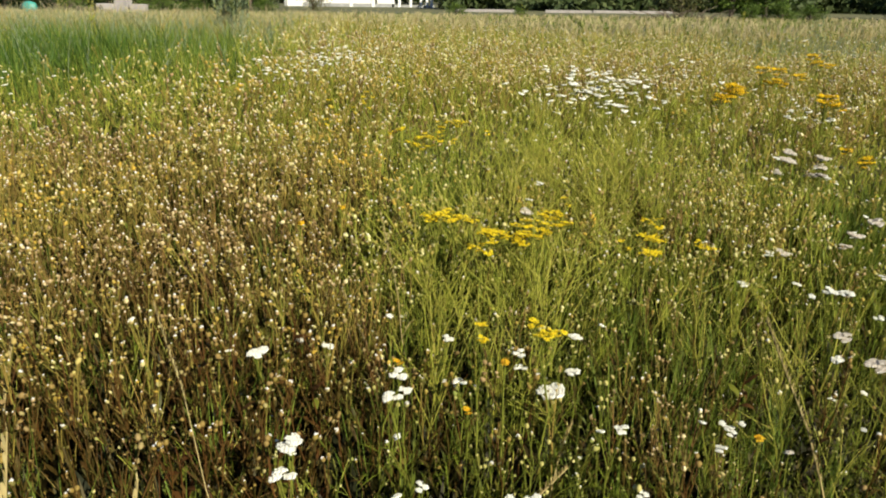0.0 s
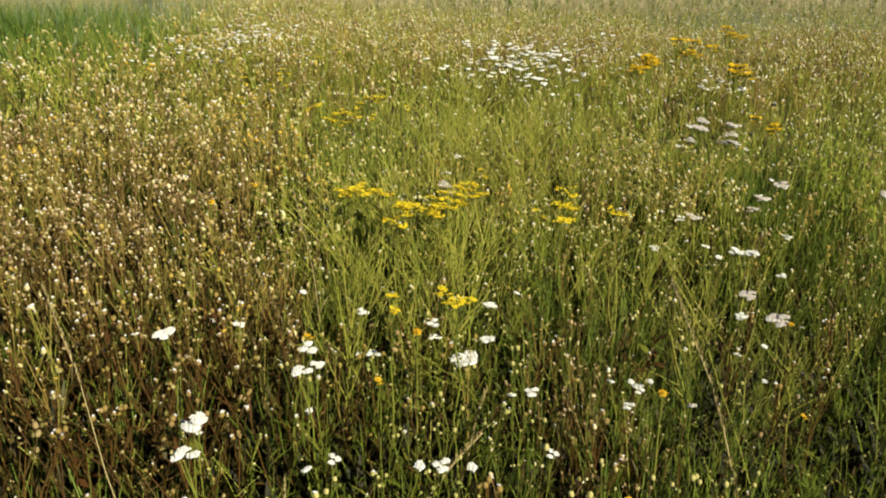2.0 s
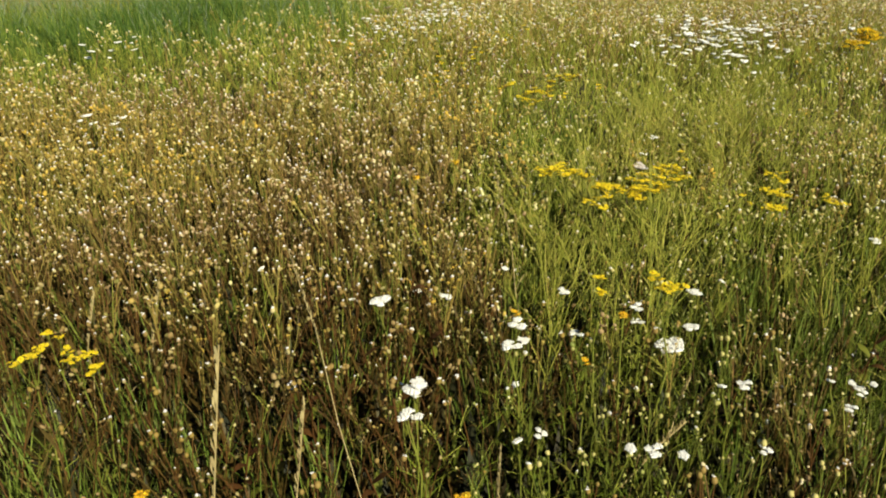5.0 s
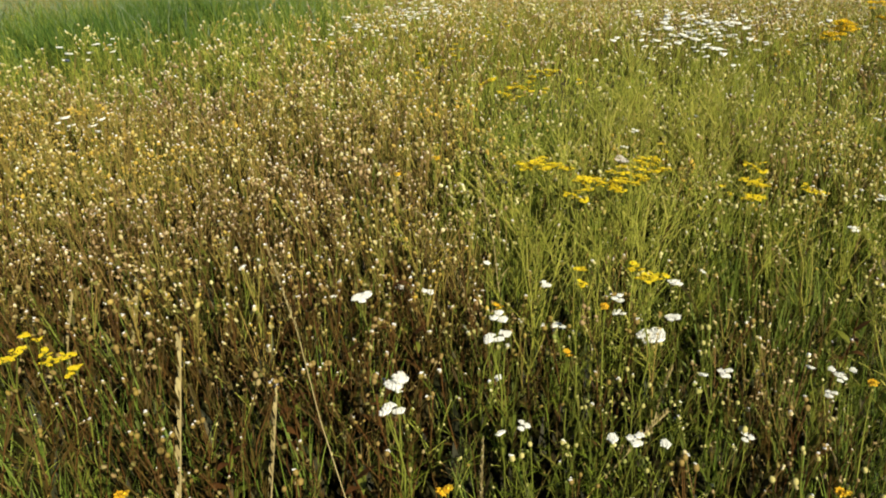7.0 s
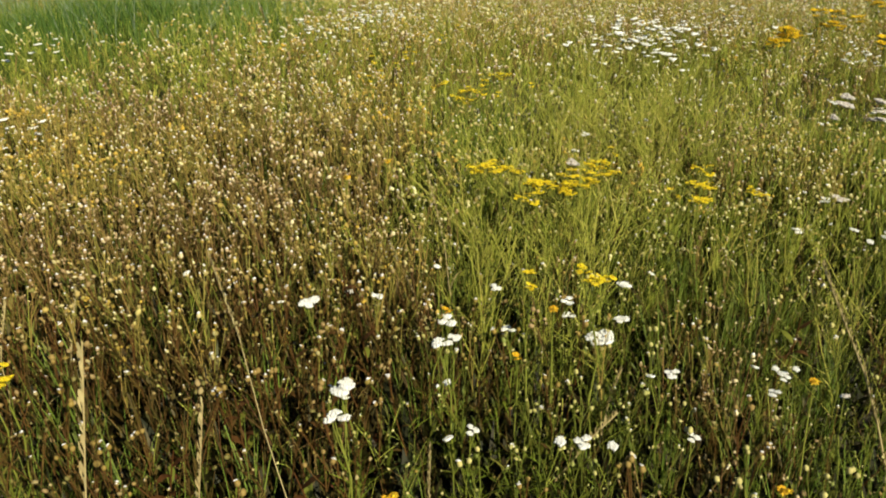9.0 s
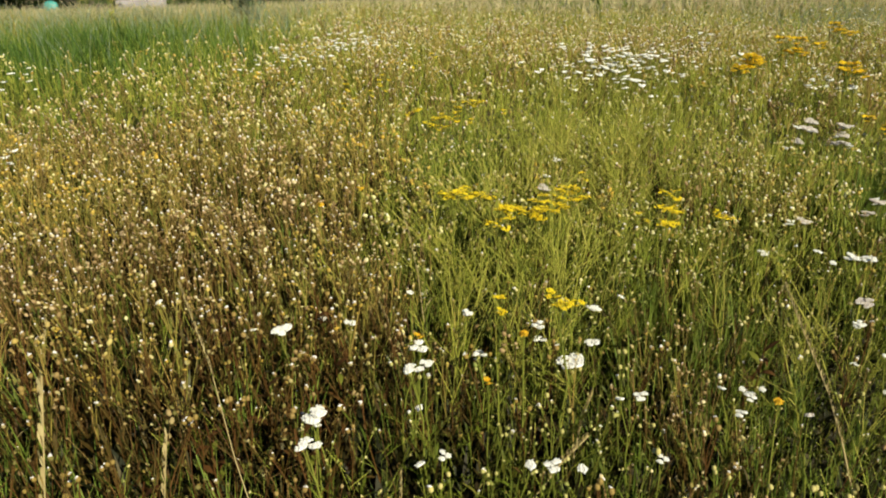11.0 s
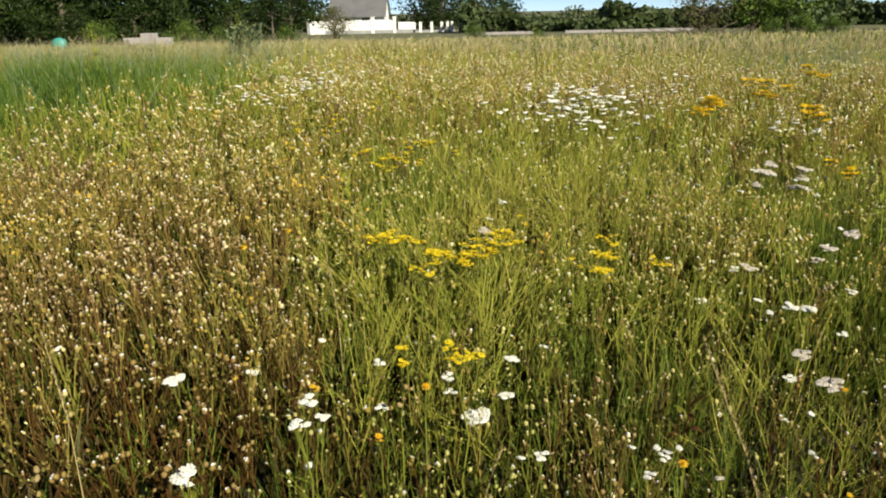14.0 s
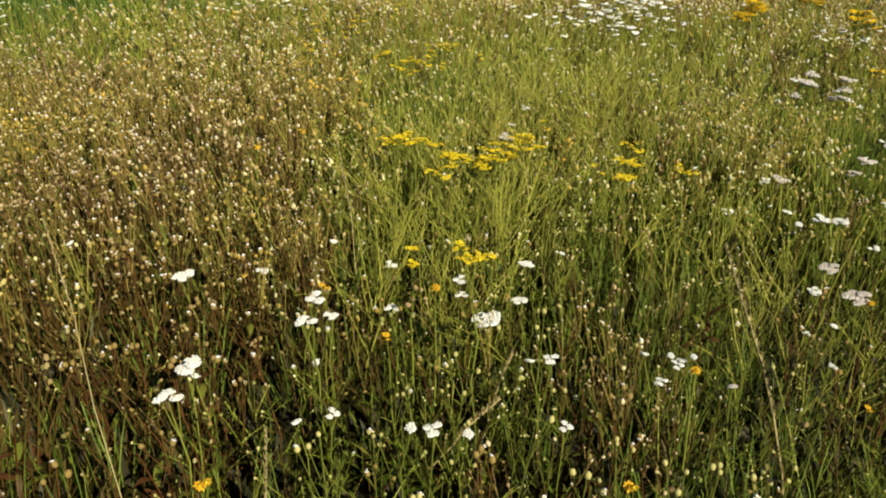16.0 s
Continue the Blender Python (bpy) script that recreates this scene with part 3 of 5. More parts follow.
tan_near = [seed_plant(r, 0, heads=(1, 4), big=1.15, tufts=0.36) for r in rngs(12, 130)]
rosy, amber = drifts(g)
scatter("rosy_wildflowers", tan_near, g[rosy], sizes(g[rosy]), 0.12, RNG, ROSY,
        "rosy-brown withered wildflowers with pinkish seed heads", "wildflowers")
scatter("amber_wildflowers", tan_near, g[amber], sizes(g[amber]), 0.12, RNG, AMBER,
        "withered wildflowers with amber seed heads", "wildflowers")
g = g[~rosy & ~amber]
scatter("tan_wildflowers", tan_near, g, sizes(g), 0.12, RNG, FADING,
        "dense withered wildflowers with large cream seed heads", "wildflowers")
xy = field(0.35, 3.7, 420)
g = keep(xy, (1 - withered(xy[:, 0], xy[:, 1])) * (0.17 + 0.55 * smoothstep(1.6, 2.8, xy[:, 1])) * (1 - 0.6 * lush(xy[:, 0], xy[:, 1])))
pale = RNG.random(len(g)) < smoothstep(1.8, 2.8, g[:, 1])
scatter("green_wildflowers", dry_near, g[~pale], sizes(g[~pale], 0.7, 1.05), 0.18, RNG, GREENISH,
        "green wildflowers with pale closed seed heads", "wildflowers")
g = g[pale]
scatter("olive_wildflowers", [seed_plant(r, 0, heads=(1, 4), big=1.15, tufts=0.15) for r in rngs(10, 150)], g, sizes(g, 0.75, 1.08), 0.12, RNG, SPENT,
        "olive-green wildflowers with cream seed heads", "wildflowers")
xy = field(0.35, 3.6, 250)
g = keep(xy, 0.06 + 0.5 * (1 - withered(xy[:, 0], xy[:, 1])) + 0.4 * lush(xy[:, 0], xy[:, 1]))
g = keep(g, 0.75 + 0.25 * smoothstep(1.0, 1.9, g[:, 1]))
scatter("feathery_foliage", feather_near, g, sizes(g, 0.7, 1.1), 0.13, RNG, [M_FEATHER, M_SHADED_STEM],
        "fresh green finely cut leaves between the flowers", "foliage")
shoots = [leafy_shoot(r) for r in rngs(10, 370)]
xy = field(0.35, 3.9, 360)
g = keep(xy, (0.62 * (1 - withered(xy[:, 0], xy[:, 1])) + 0.26) * (0.50 + 0.50 * smoothstep(1.2, 2.3, xy[:, 1])))
scatter("leafy_shoots", shoots, g, sizes(g, 0.55, 1.1), 0.22, RNG, [M_LEAF, M_SHADED_STEM],
        "olive-green leafy shoots between the flowers", "foliage")
xy = field(0.35, 3.9, 210)
g = keep(xy, (0.15 + 0.85 * withered(xy[:, 0], xy[:, 1])) * (0.34 + 0.66 * smoothstep(1.2, 2.2, xy[:, 1])))
scatter("withered_shoots", shoots, g, sizes(g, 0.7, 1.15), 0.22, RNG, [M_DRY_LEAF, M_BROWN_STEM],
        "brown withering leafy shoots between the flowers", "foliage")
xy = field(0.35, 4.4, 420)
strip = np.exp(-(((xy[:, 0] + 0.13) / 0.13) ** 4 + ((xy[:, 1] - 3.4) / 0.85) ** 4))
g = keep(xy, 0.05 + 0.5 * lush(xy[:, 0], xy[:, 1]) + 0.5 * strip)
scatter("meadow_grass", [grass_tuft(r, 0) for r in rngs(8, 400)], g, sizes(g), 0.12, RNG, [M_GRASS],
        "tufts of green grass blades in the meadow", "grass")
xy = field(0.8, 4.6, 420)
g = keep(xy, wiry(xy[:, 0], xy[:, 1]))
scatter("wiry_weeds", [wiry_plant(r) for r in rngs(8, 500)], g, sizes(g, 0.85, 1.1), 0.22, RNG, [M_YELLOW_STEM, M_GREEN_STEM],
        "tall wiry yellow-green weeds with small pods", "weeds")
# blackened leaves paint shade into the gaps; larger by the path
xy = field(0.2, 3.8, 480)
scatter("undergrowth", [low_leaves(r) for r in rngs(8, 600)], xy, sizes(xy, 0.9, 1.6) * (1 + 0.15 * (1 - smoothstep(1.0, 1.7, xy[:, 1]))), 0.2, RNG, [M_SHADED_LOW_LEAF],
        "low tangled green and brown leaves over the soil, blackened as shade in the gaps", "undergrowth")
xy = field(0.5, 3.0, 200)
g = keep(xy, np.exp(-(((xy[:, 0] + 0.6) / 0.45) ** 2 + ((xy[:, 1] - 1.6) / 0.4) ** 2)) * (0.35 + 0.4 * wobble(xy[:, 0], xy[:, 1], 9, 2)))
scatter("reddish_leaves", [low_leaves(r) for r in rngs(5, 650)], g, sizes(g, 0.8, 1.4), 0.2, RNG, [M_RED_LEAF],
        "reddish-brown withered dock leaves", "leaves")

def bent_stem(rng):
    """A thin stem that bows over, with a dry bud at its tip and a small side twig."""
    s = Shape()
    h = PLANT * rng.uniform(0.5, 0.95)
    path = arc((0, 0, 0), rng.uniform(0, 6.3), h * rng.uniform(0.25, 0.7), h * 1.25, h * rng.uniform(0.25, 0.5), 5)
    s.tube(path, 0.0017, 0.0010, 0)
    s.dome(path[-1], (0.3, 0, 1), 0.0055, 0.006, 1, 6)
    q = on_path(path, rng.uniform(0.4, 0.7))
    twig = arc(q, rng.uniform(0, 6.3), h * 0.16, h * 0.16, h * 0.04, 2)
    s.tube(twig, 0.0012, 0.0009, 0)
    s.dome(twig[-1], (0, 0.2, 1), 0.0045, 0.006, 1, 5)
    return s


xy = field(0.35, 3.0, 100)
dry = RNG.random(len(xy)) < 0.25 + 0.6 * withered(xy[:, 0], xy[:, 1])
bent = [bent_stem(r) for r in rngs(10, 670)]
scatter("bent_dry_stems", bent, xy[dry], sizes(xy[dry], 0.8, 1.2), 0.15, RNG, [M_ROSY_STEM, M_BUD],
        "thin reddish-brown stems bowed between the flowers", "stems")
scatter("bent_green_stems", bent, xy[~dry], sizes(xy[~dry], 0.8, 1.2), 0.15, RNG, [M_GREEN_STEM, M_GREEN_BUD],
        "thin green stems bowed between the flowers", "stems")

xy = field(0.9, 2.6, 190)
g = keep(xy, np.exp(-(((xy[:, 0] - 0.72) / 0.13) ** 2 + ((xy[:, 1] - 1.65) / 0.42) ** 2)) + 0.6 * np.exp(-(((xy[:, 0] - 0.45) / 0.12) ** 2 + ((xy[:, 1] - 1.2) / 0.2) ** 2)))
scatter("russet_wildflowers", dry_near, g, sizes(g, 0.75, 1.05), 0.12, RNG, [M_ROSY_STEM, M_TAN_LEAF, M_ROSY_HEAD, M_FLUFF, M_ORANGE],
        "russet withered wildflowers with pinkish heads among green growth", "wildflowers")

# middle distance
xy = field(3.6, 8.5, 270)
g = keep(xy, withered(xy[:, 0], xy[:, 1]))
half = RNG.random(len(g)) < 0.62
w = g[half]
rosy, amber = drifts(w)
scatter("distant_rosy_flowers", dry_far, w[rosy], sizes(w[rosy]), 0.2, RNG, ROSY,
        "rosy-brown withered wildflowers with pinkish seed heads", "wildflowers")
scatter("distant_amber_flowers", dry_far, w[amber], sizes(w[amber]), 0.2, RNG, AMBER,
        "withered wildflowers with amber seed heads", "wildflowers")
w = w[~rosy & ~amber]
scatter("distant_brown_flowers", dry_far, w, sizes(w), 0.2, RNG, FADING,
        "brown withered wildflowers with pale seed heads", "wildflowers")
g = g[~half]
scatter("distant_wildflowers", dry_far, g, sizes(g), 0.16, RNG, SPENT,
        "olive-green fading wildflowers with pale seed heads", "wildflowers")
# stems and leaves lighter than the near ones: distant brightness is in the colour
xy = field(3.6, 8.5, 160)
g = keep(xy, (0.6 * (1 - 0.75 * withered(xy[:, 0], xy[:, 1])) - 0.42 * green_fringe(xy[:, 0], xy[:, 1])) * (1 - fresh_left(xy[:, 0], xy[:, 1])))
scatter("distant_green_flowers", dry_far, g, sizes(g, 0.75, 1.05), 0.18, RNG, [M_GREEN_STEM, M_BRIGHT_LEAF, M_GREEN_BUD, M_FLUFF, M_YELLOW],
        "green wildflowers with pale seed heads", "wildflowers")
# bright leaf colour here also carries the lit look of the distance
xy = field(3.6, 8.5, 105)
scatter("distant_foliage", feather_far, xy, sizes(xy, 0.8, 1.2), 0.2, RNG, [M_BRIGHT_LEAF, M_GREEN_STEM],
        "green leafy growth between the flowers", "foliage")
xy = field(3.4, 8.5, 260)
g = keep(xy, green_fringe(xy[:, 0], xy[:, 1]) * (1 - fresh_left(xy[:, 0], xy[:, 1])))
scatter("fringe_foliage", feather_far, g, sizes(g, 0.75, 1.15), 0.2, RNG, [M_GRASS, M_SHADED_STEM],
        "light green leafy growth before the grass strip", "foliage")
xy = field(3.6, 8.5, 90)
scatter("middle_shoots", [leafy_shoot(r, leaves=7) for r in rngs(6, 380)], keep(xy, 1 - fresh_left(xy[:, 0], xy[:, 1])), sizes(xy, 0.8, 1.15), 0.2, RNG, [M_YELLOW_STEM, M_GREEN_STEM],
        "olive-green leafy shoots between the flowers", "foliage")
xy = field(4.4, 16, 150)
g = keep(xy, fresh_left(xy[:, 0], xy[:, 1]) * (1 - 0.9 * smoothstep(6.5, 10.5, xy[:, 1] + 1.5 * wobble(xy[:, 0], xy[:, 1], 0.8, 1))))
lusher = np.exp(-(((g[:, 0] + 3.6) / 0.95) ** 4 + ((g[:, 1] - 6.6) / 1.5) ** 4)) + 0.25 * np.exp(-(((g[:, 0] + 1.9) / 0.5) ** 2 + ((g[:, 1] - 6.6) / 0.8) ** 2))
dark = RNG.random(len(g)) < 0.8 * lusher + 0.06
scatter("fresh_grass", [grass_tuft(r, 1, 0.36, 0, 0.007, 8) for r in rngs(8, 700)], g[~dark], sizes(g[~dark], 0.75, 1.2), 0.2, RNG, [M_GRASS],
        "bright green fine grass along the field's edge", "grass")
scatter("dark_grass", [grass_tuft(r, 1, 0.46, 0, 0.008, 8) for r in rngs(8, 740)], g[dark], sizes(g[dark], 0.75, 1.2), 0.2, RNG, [M_DARK_GRASS],
        "dark green lush tall grass along the field's edge", "grass")
xy = field(5.5, 22, 22)
g = keep(xy, fresh_left(xy[:, 0], xy[:, 1]))
scatter("pale_grass", [panicle_grass(r, 0, 0, 0.50, 0.005) for r in rngs(6, 760)], g, sizes(g, 0.7, 1.1), 0.25, RNG, [M_GREY_LEAF],
        "pale grey-green flowering grass in the green strip", "grass")
xy = field(8.5, 17, 55)
g = keep(xy, np.exp(-(((xy[:, 0] - 6.8) / 2.2) ** 2 + ((xy[:, 1] - 12.0) / 2.8) ** 2)))
scatter("grey_grass", [panicle_grass(r, 0, 0, 0.58, 0.006) for r in rngs(6, 780)], g, sizes(g, 0.7, 1.1), 0.25, RNG, [M_GREY_LEAF],
        "pale grey-green flowering grass patch in the meadow", "grass")
xy = field(8.3, 15, 46)
g = keep(xy, (1 - fresh_left(xy[:, 0], xy[:, 1])) * (1 - smoothstep(8.5, 14, xy[:, 1] + wobble(xy[:, 0], xy[:, 1], 0.9, 2))))
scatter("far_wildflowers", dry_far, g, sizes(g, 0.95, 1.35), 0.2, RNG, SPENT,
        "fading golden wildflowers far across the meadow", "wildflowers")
xy = field(7.0, 26, 17)
xy = keep(xy, 1 - fresh_left(xy[:, 0], xy[:, 1]) * (1 - smoothstep(7.0, 12, xy[:, 1])))
scatter("tall_tan_grass", [panicle_grass(r, 0, 1, 0.55, 0.0065) for r in rngs(8, 800)], xy, sizes(xy, 0.7, 1.15), 0.2, RNG, [M_TAN_STEM, M_HAZY_TAN_GRASS],
        "tall tan flowering grass far across the meadow", "grass")
xy = field(22, 62, 2.2, 6)
scatter("far_field_grass", [grass_tuft(r, 1, 0.46, 0, 0.04, 6) for r in rngs(6, 900)], xy, sizes(xy, 0.6, 1.1), 0.2, RNG, [M_HAZY_TAN_GRASS],
        "tan dry grass at the far end of the meadow", "grass")
xy = field(12, 62, 1.6, 6)
scatter("far_green_grass", [grass_tuft(r, 1, 0.42, 0, 0.035, 6) for r in rngs(6, 950)], xy, sizes(xy, 0.6, 1.1), 0.2, RNG, [M_GRASS],
        "green grass patches at the far end of the meadow", "grass")
# meadow to both sides, and the rough grass of the path
def flanks(n, x1, y0, y1):
    xy = np.stack([RNG.uniform(-x1, x1, n), RNG.uniform(y0, y1, n)], -1)
    return xy[np.abs(xy[:, 0]) > 0.50 + 0.82 * (xy[:, 1] + 0.4)]


def side_clump(rng):
    """A few flower stems with pale heads and narrow leaves."""
    s = Shape()
    for _ in range(4):
        p = Vector((rng.normal(0, 0.06), rng.normal(0, 0.06), 0))
        h = PLANT * rng.uniform(0.7, 1.1)
        tip = p + Vector((rng.normal(0, 0.03), rng.normal(0, 0.03), h))
        s.blade([p, p.lerp(tip, 0.6), tip], 0.006, 0)
        s.dome(tip, (rng.normal(0, 0.2), rng.normal(0, 0.2), 1), 0.009, 0.010, 2, 4)
        for k in range(3):
            ll = rng.uniform(0.08, 0.15)
            s.blade(arc(p.lerp(tip, rng.uniform(0.05, 0.6)), rng.uniform(0, 6.3), ll * 0.6, ll * 0.8, ll * 0.3, 1), 0.016, 1)
    return s


clumps = [side_clump(r) for r in rngs(8, 990)]
g = flanks(14000, 8.5, 0.2, 9)
brown = RNG.random(len(g)) < np.where(g[:, 0] < 0, 0.75, 0.3)
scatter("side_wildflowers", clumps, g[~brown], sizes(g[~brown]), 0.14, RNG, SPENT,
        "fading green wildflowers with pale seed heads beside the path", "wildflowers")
scatter("side_brown_flowers", clumps, g[brown], sizes(g[brown]), 0.14, RNG, FADING,
        "withered brown wildflowers with pale seed heads beside the path", "wildflowers")
g = flanks(8000, 45, 0.3, 40)
scatter("side_grass", [grass_tuft(r, 1, 0.42, 0, 0.02, 7) for r in rngs(6, 970)], g, sizes(g, 0.7, 1.2), 0.2, RNG, [M_GRASS],
        "rough green grass beside the flower meadow", "grass")
n = 3000
g = np.stack([RNG.uniform(-14, 14, n), RNG.uniform(-9, 0.45, n)], -1)
scatter("path_grass", [grass_tuft(r, 1, 0.10, 0, 0.011, 8) for r in rngs(6, 980)], g, sizes(g, 0.6, 1.3), 0.2, RNG, [M_GRASS],
        "short trodden grass of a path along the meadow", "grass")

# ---- single flowers ----
def pose_scaled(x, y, z, turn, s, tilt=0.0):
    return Matrix.LocRotScale((x, y, z), Euler((tilt, tilt * 0.5, turn)), (s, s, s))


PLACED = {}
PICK = random.Random(5)


def plant_here(kind, make, x, y, top, tilt=0.04):
    """Sets one plant of a kind so that its flowers stand at height top; the first is built, the others copied."""
    turn = PICK.uniform(0, 2 * math.pi)
    lean = PICK.uniform(-tilt, tilt)
    first = kind not in PLACED
    if first:
        thing, height, aside = make()
        PLACED[kind] = (thing, height, aside, (top - float(land(x, y))) / height)
    thing, height, aside, s0 = PLACED[kind]
    s = (top - float(land(x, y))) / height
    off = pose_scaled(0, 0, 0, turn, s, lean) @ Vector((aside[0], aside[1], height))
    bx, by = x - off.x, y - off.y
    z = float(land(bx, by)) - 0.005
    s = (top - z) / height
    if first:
        PLACED[kind] = (thing, height, aside, s)
        thing.matrix_basis = pose_scaled(bx, by, z, turn, s, lean)
    else:
        copy_thing(thing, pose_scaled(bx, by, z, turn, s / s0, lean))


def feather_leaf(rng, length):
    s = Shape()
    rib = arc((0, 0, 0), 0.0, length * 0.8, length * 0.75, length * 0.3, 4)
    s.blade(rib, length * 0.05, 0)
    for q in (0.2, 0.35, 0.5, 0.65, 0.8, 0.93):
        for sg in (-1, 1):
            s.blade(arc(on_path(rib, q), sg * 1.0, length * 0.2 * (1.2 - q), length * 0.16, 0.0, 1), length * 0.05, 0)
    return s


def flat_head(rng, c, tilt, width, lobes, florets=9):
    """A flat-topped flower head: many small lumpy cushions close together, each of tiny florets."""
    s = Shape()
    tilt = Vector(tilt).normalized()
    side = tilt.cross(Vector((0.3, 1, 0))).normalized()
    other = tilt.cross(side)
    q0 = width * 0.5 / max(1.0, math.sqrt(lobes) * 0.72)
    for k in range(lobes):
        a = k * 2.39996 + rng.uniform(-0.3, 0.3)
        q = 0 if lobes == 1 else (width * 0.5 - q0 * 0.7) * math.sqrt((k + 0.3) / lobes)
        m = Vector(c) + (side * math.cos(a) + other * math.sin(a)) * q + tilt * rng.uniform(-0.12, 0.12) * q0
        r = q0 * rng.uniform(0.75, 1.15)
        s.bud(m - tilt * r * 0.35, tilt, r * 0.9, r * 0.6, 0, 8, (0.0, 0.5, 0.85), (0.3, 1.0, 0.8))
        for i in range(florets):
            e = math.sqrt((i + 0.5) / florets)
            b = i * 2.39996 + k
            out = side * math.cos(b) + other * math.sin(b)
            s.dome(m + out * r * e * 0.95 + tilt * r * (0.26 - 0.16 * e * e), tilt + out * e * 0.6 + Vector(rng.normal(0, 0.15, 3)), r * rng.uniform(0.26, 0.38), r * 0.14, 0, 5)
    return s


def yarrow(seed, height, width, petal, label, tilt=0.12, groups=3):
    """A near yarrow: leafy stem that forks under a flat head of several cushions."""
    rng = np.random.default_rng(seed)
    root = new("yarrow")
    tagged(root, label, "wildflower", "yarrow in the meadow")
    top = height - min(0.05, width * 0.8)
    path = curve_up(rng, top, 0.02, 4)
    stem = Shape()
    stem.tube(path, 0.0022, 0.0015, 0, 5)
    part("stem", stem, M_SINGLE_STEM, root)
    lean = Vector((rng.normal(0, tilt), rng.normal(0, tilt), 1)).normalized()
    for k in range(groups):
        a = 2 * math.pi * k / groups + rng.uniform(-0.35, 0.35)
        r = 0 if groups == 1 else width * 0.25 * rng.uniform(0.8, 1.15)
        w = width if groups == 1 else width * rng.uniform(0.52, 0.70)
        c = Vector(path[-1]) + Vector((math.cos(a) * r, math.sin(a) * r, height - top + rng.uniform(-0.008, 0.004) - (lean.x * math.cos(a) + lean.y * math.sin(a)) * r))
        p = on_path(path, rng.uniform(0.86, 0.95))
        br = Shape()
        br.tube([p, p.lerp(c, 0.5) + Vector((0, 0, -0.008)), c - Vector((0, 0, 0.002))], 0.0012, 0.0009, 0, 4)
        part("branch", br, M_SINGLE_STEM, root)
        part("flower_head", flat_head(rng, c, lean + Vector(rng.normal(0, 0.1, 3)), w, 5 if w > 0.03 else 3), petal, root)
    leaf = feather_leaf(rng, 0.075)
    first = None
    for k in range(5):
        t = 0.12 + 0.15 * k
        m = Matrix.LocRotScale(on_path(path, t), Euler((0, 0, k * 2.4 + seed)), [1.15 - 0.6 * t] * 3)
        if first is None:
            first = part("leaf", leaf, M_FEATHER, root)
            first.matrix_basis = m
        else:
            ob = new("leaf", first.data)
            ob.parent, ob.matrix_basis = root, m
    return root, height, path[-1]


def drift_yarrow(seed, height, width, label):
    """A yarrow of the far drifts: a stem and one lumpy flat head."""
    rng = np.random.default_rng(seed)
    root = new("yarrow")
    tagged(root, label, "wildflower", "yarrow in the meadow")
    path = curve_up(rng, height, 0.03, 3)
    stem = Shape()
    stem.tube(path, 0.0026, 0.0018, 0, 3)
    part("stem", stem, M_SINGLE_STEM, root)
    part("flower_head", flat_head(rng, Vector(path[-1]), (rng.normal(0, 0.12), rng.normal(0, 0.12), 1), width, 6, 3), M_WHITE, root)
    return root, height, path[-1]


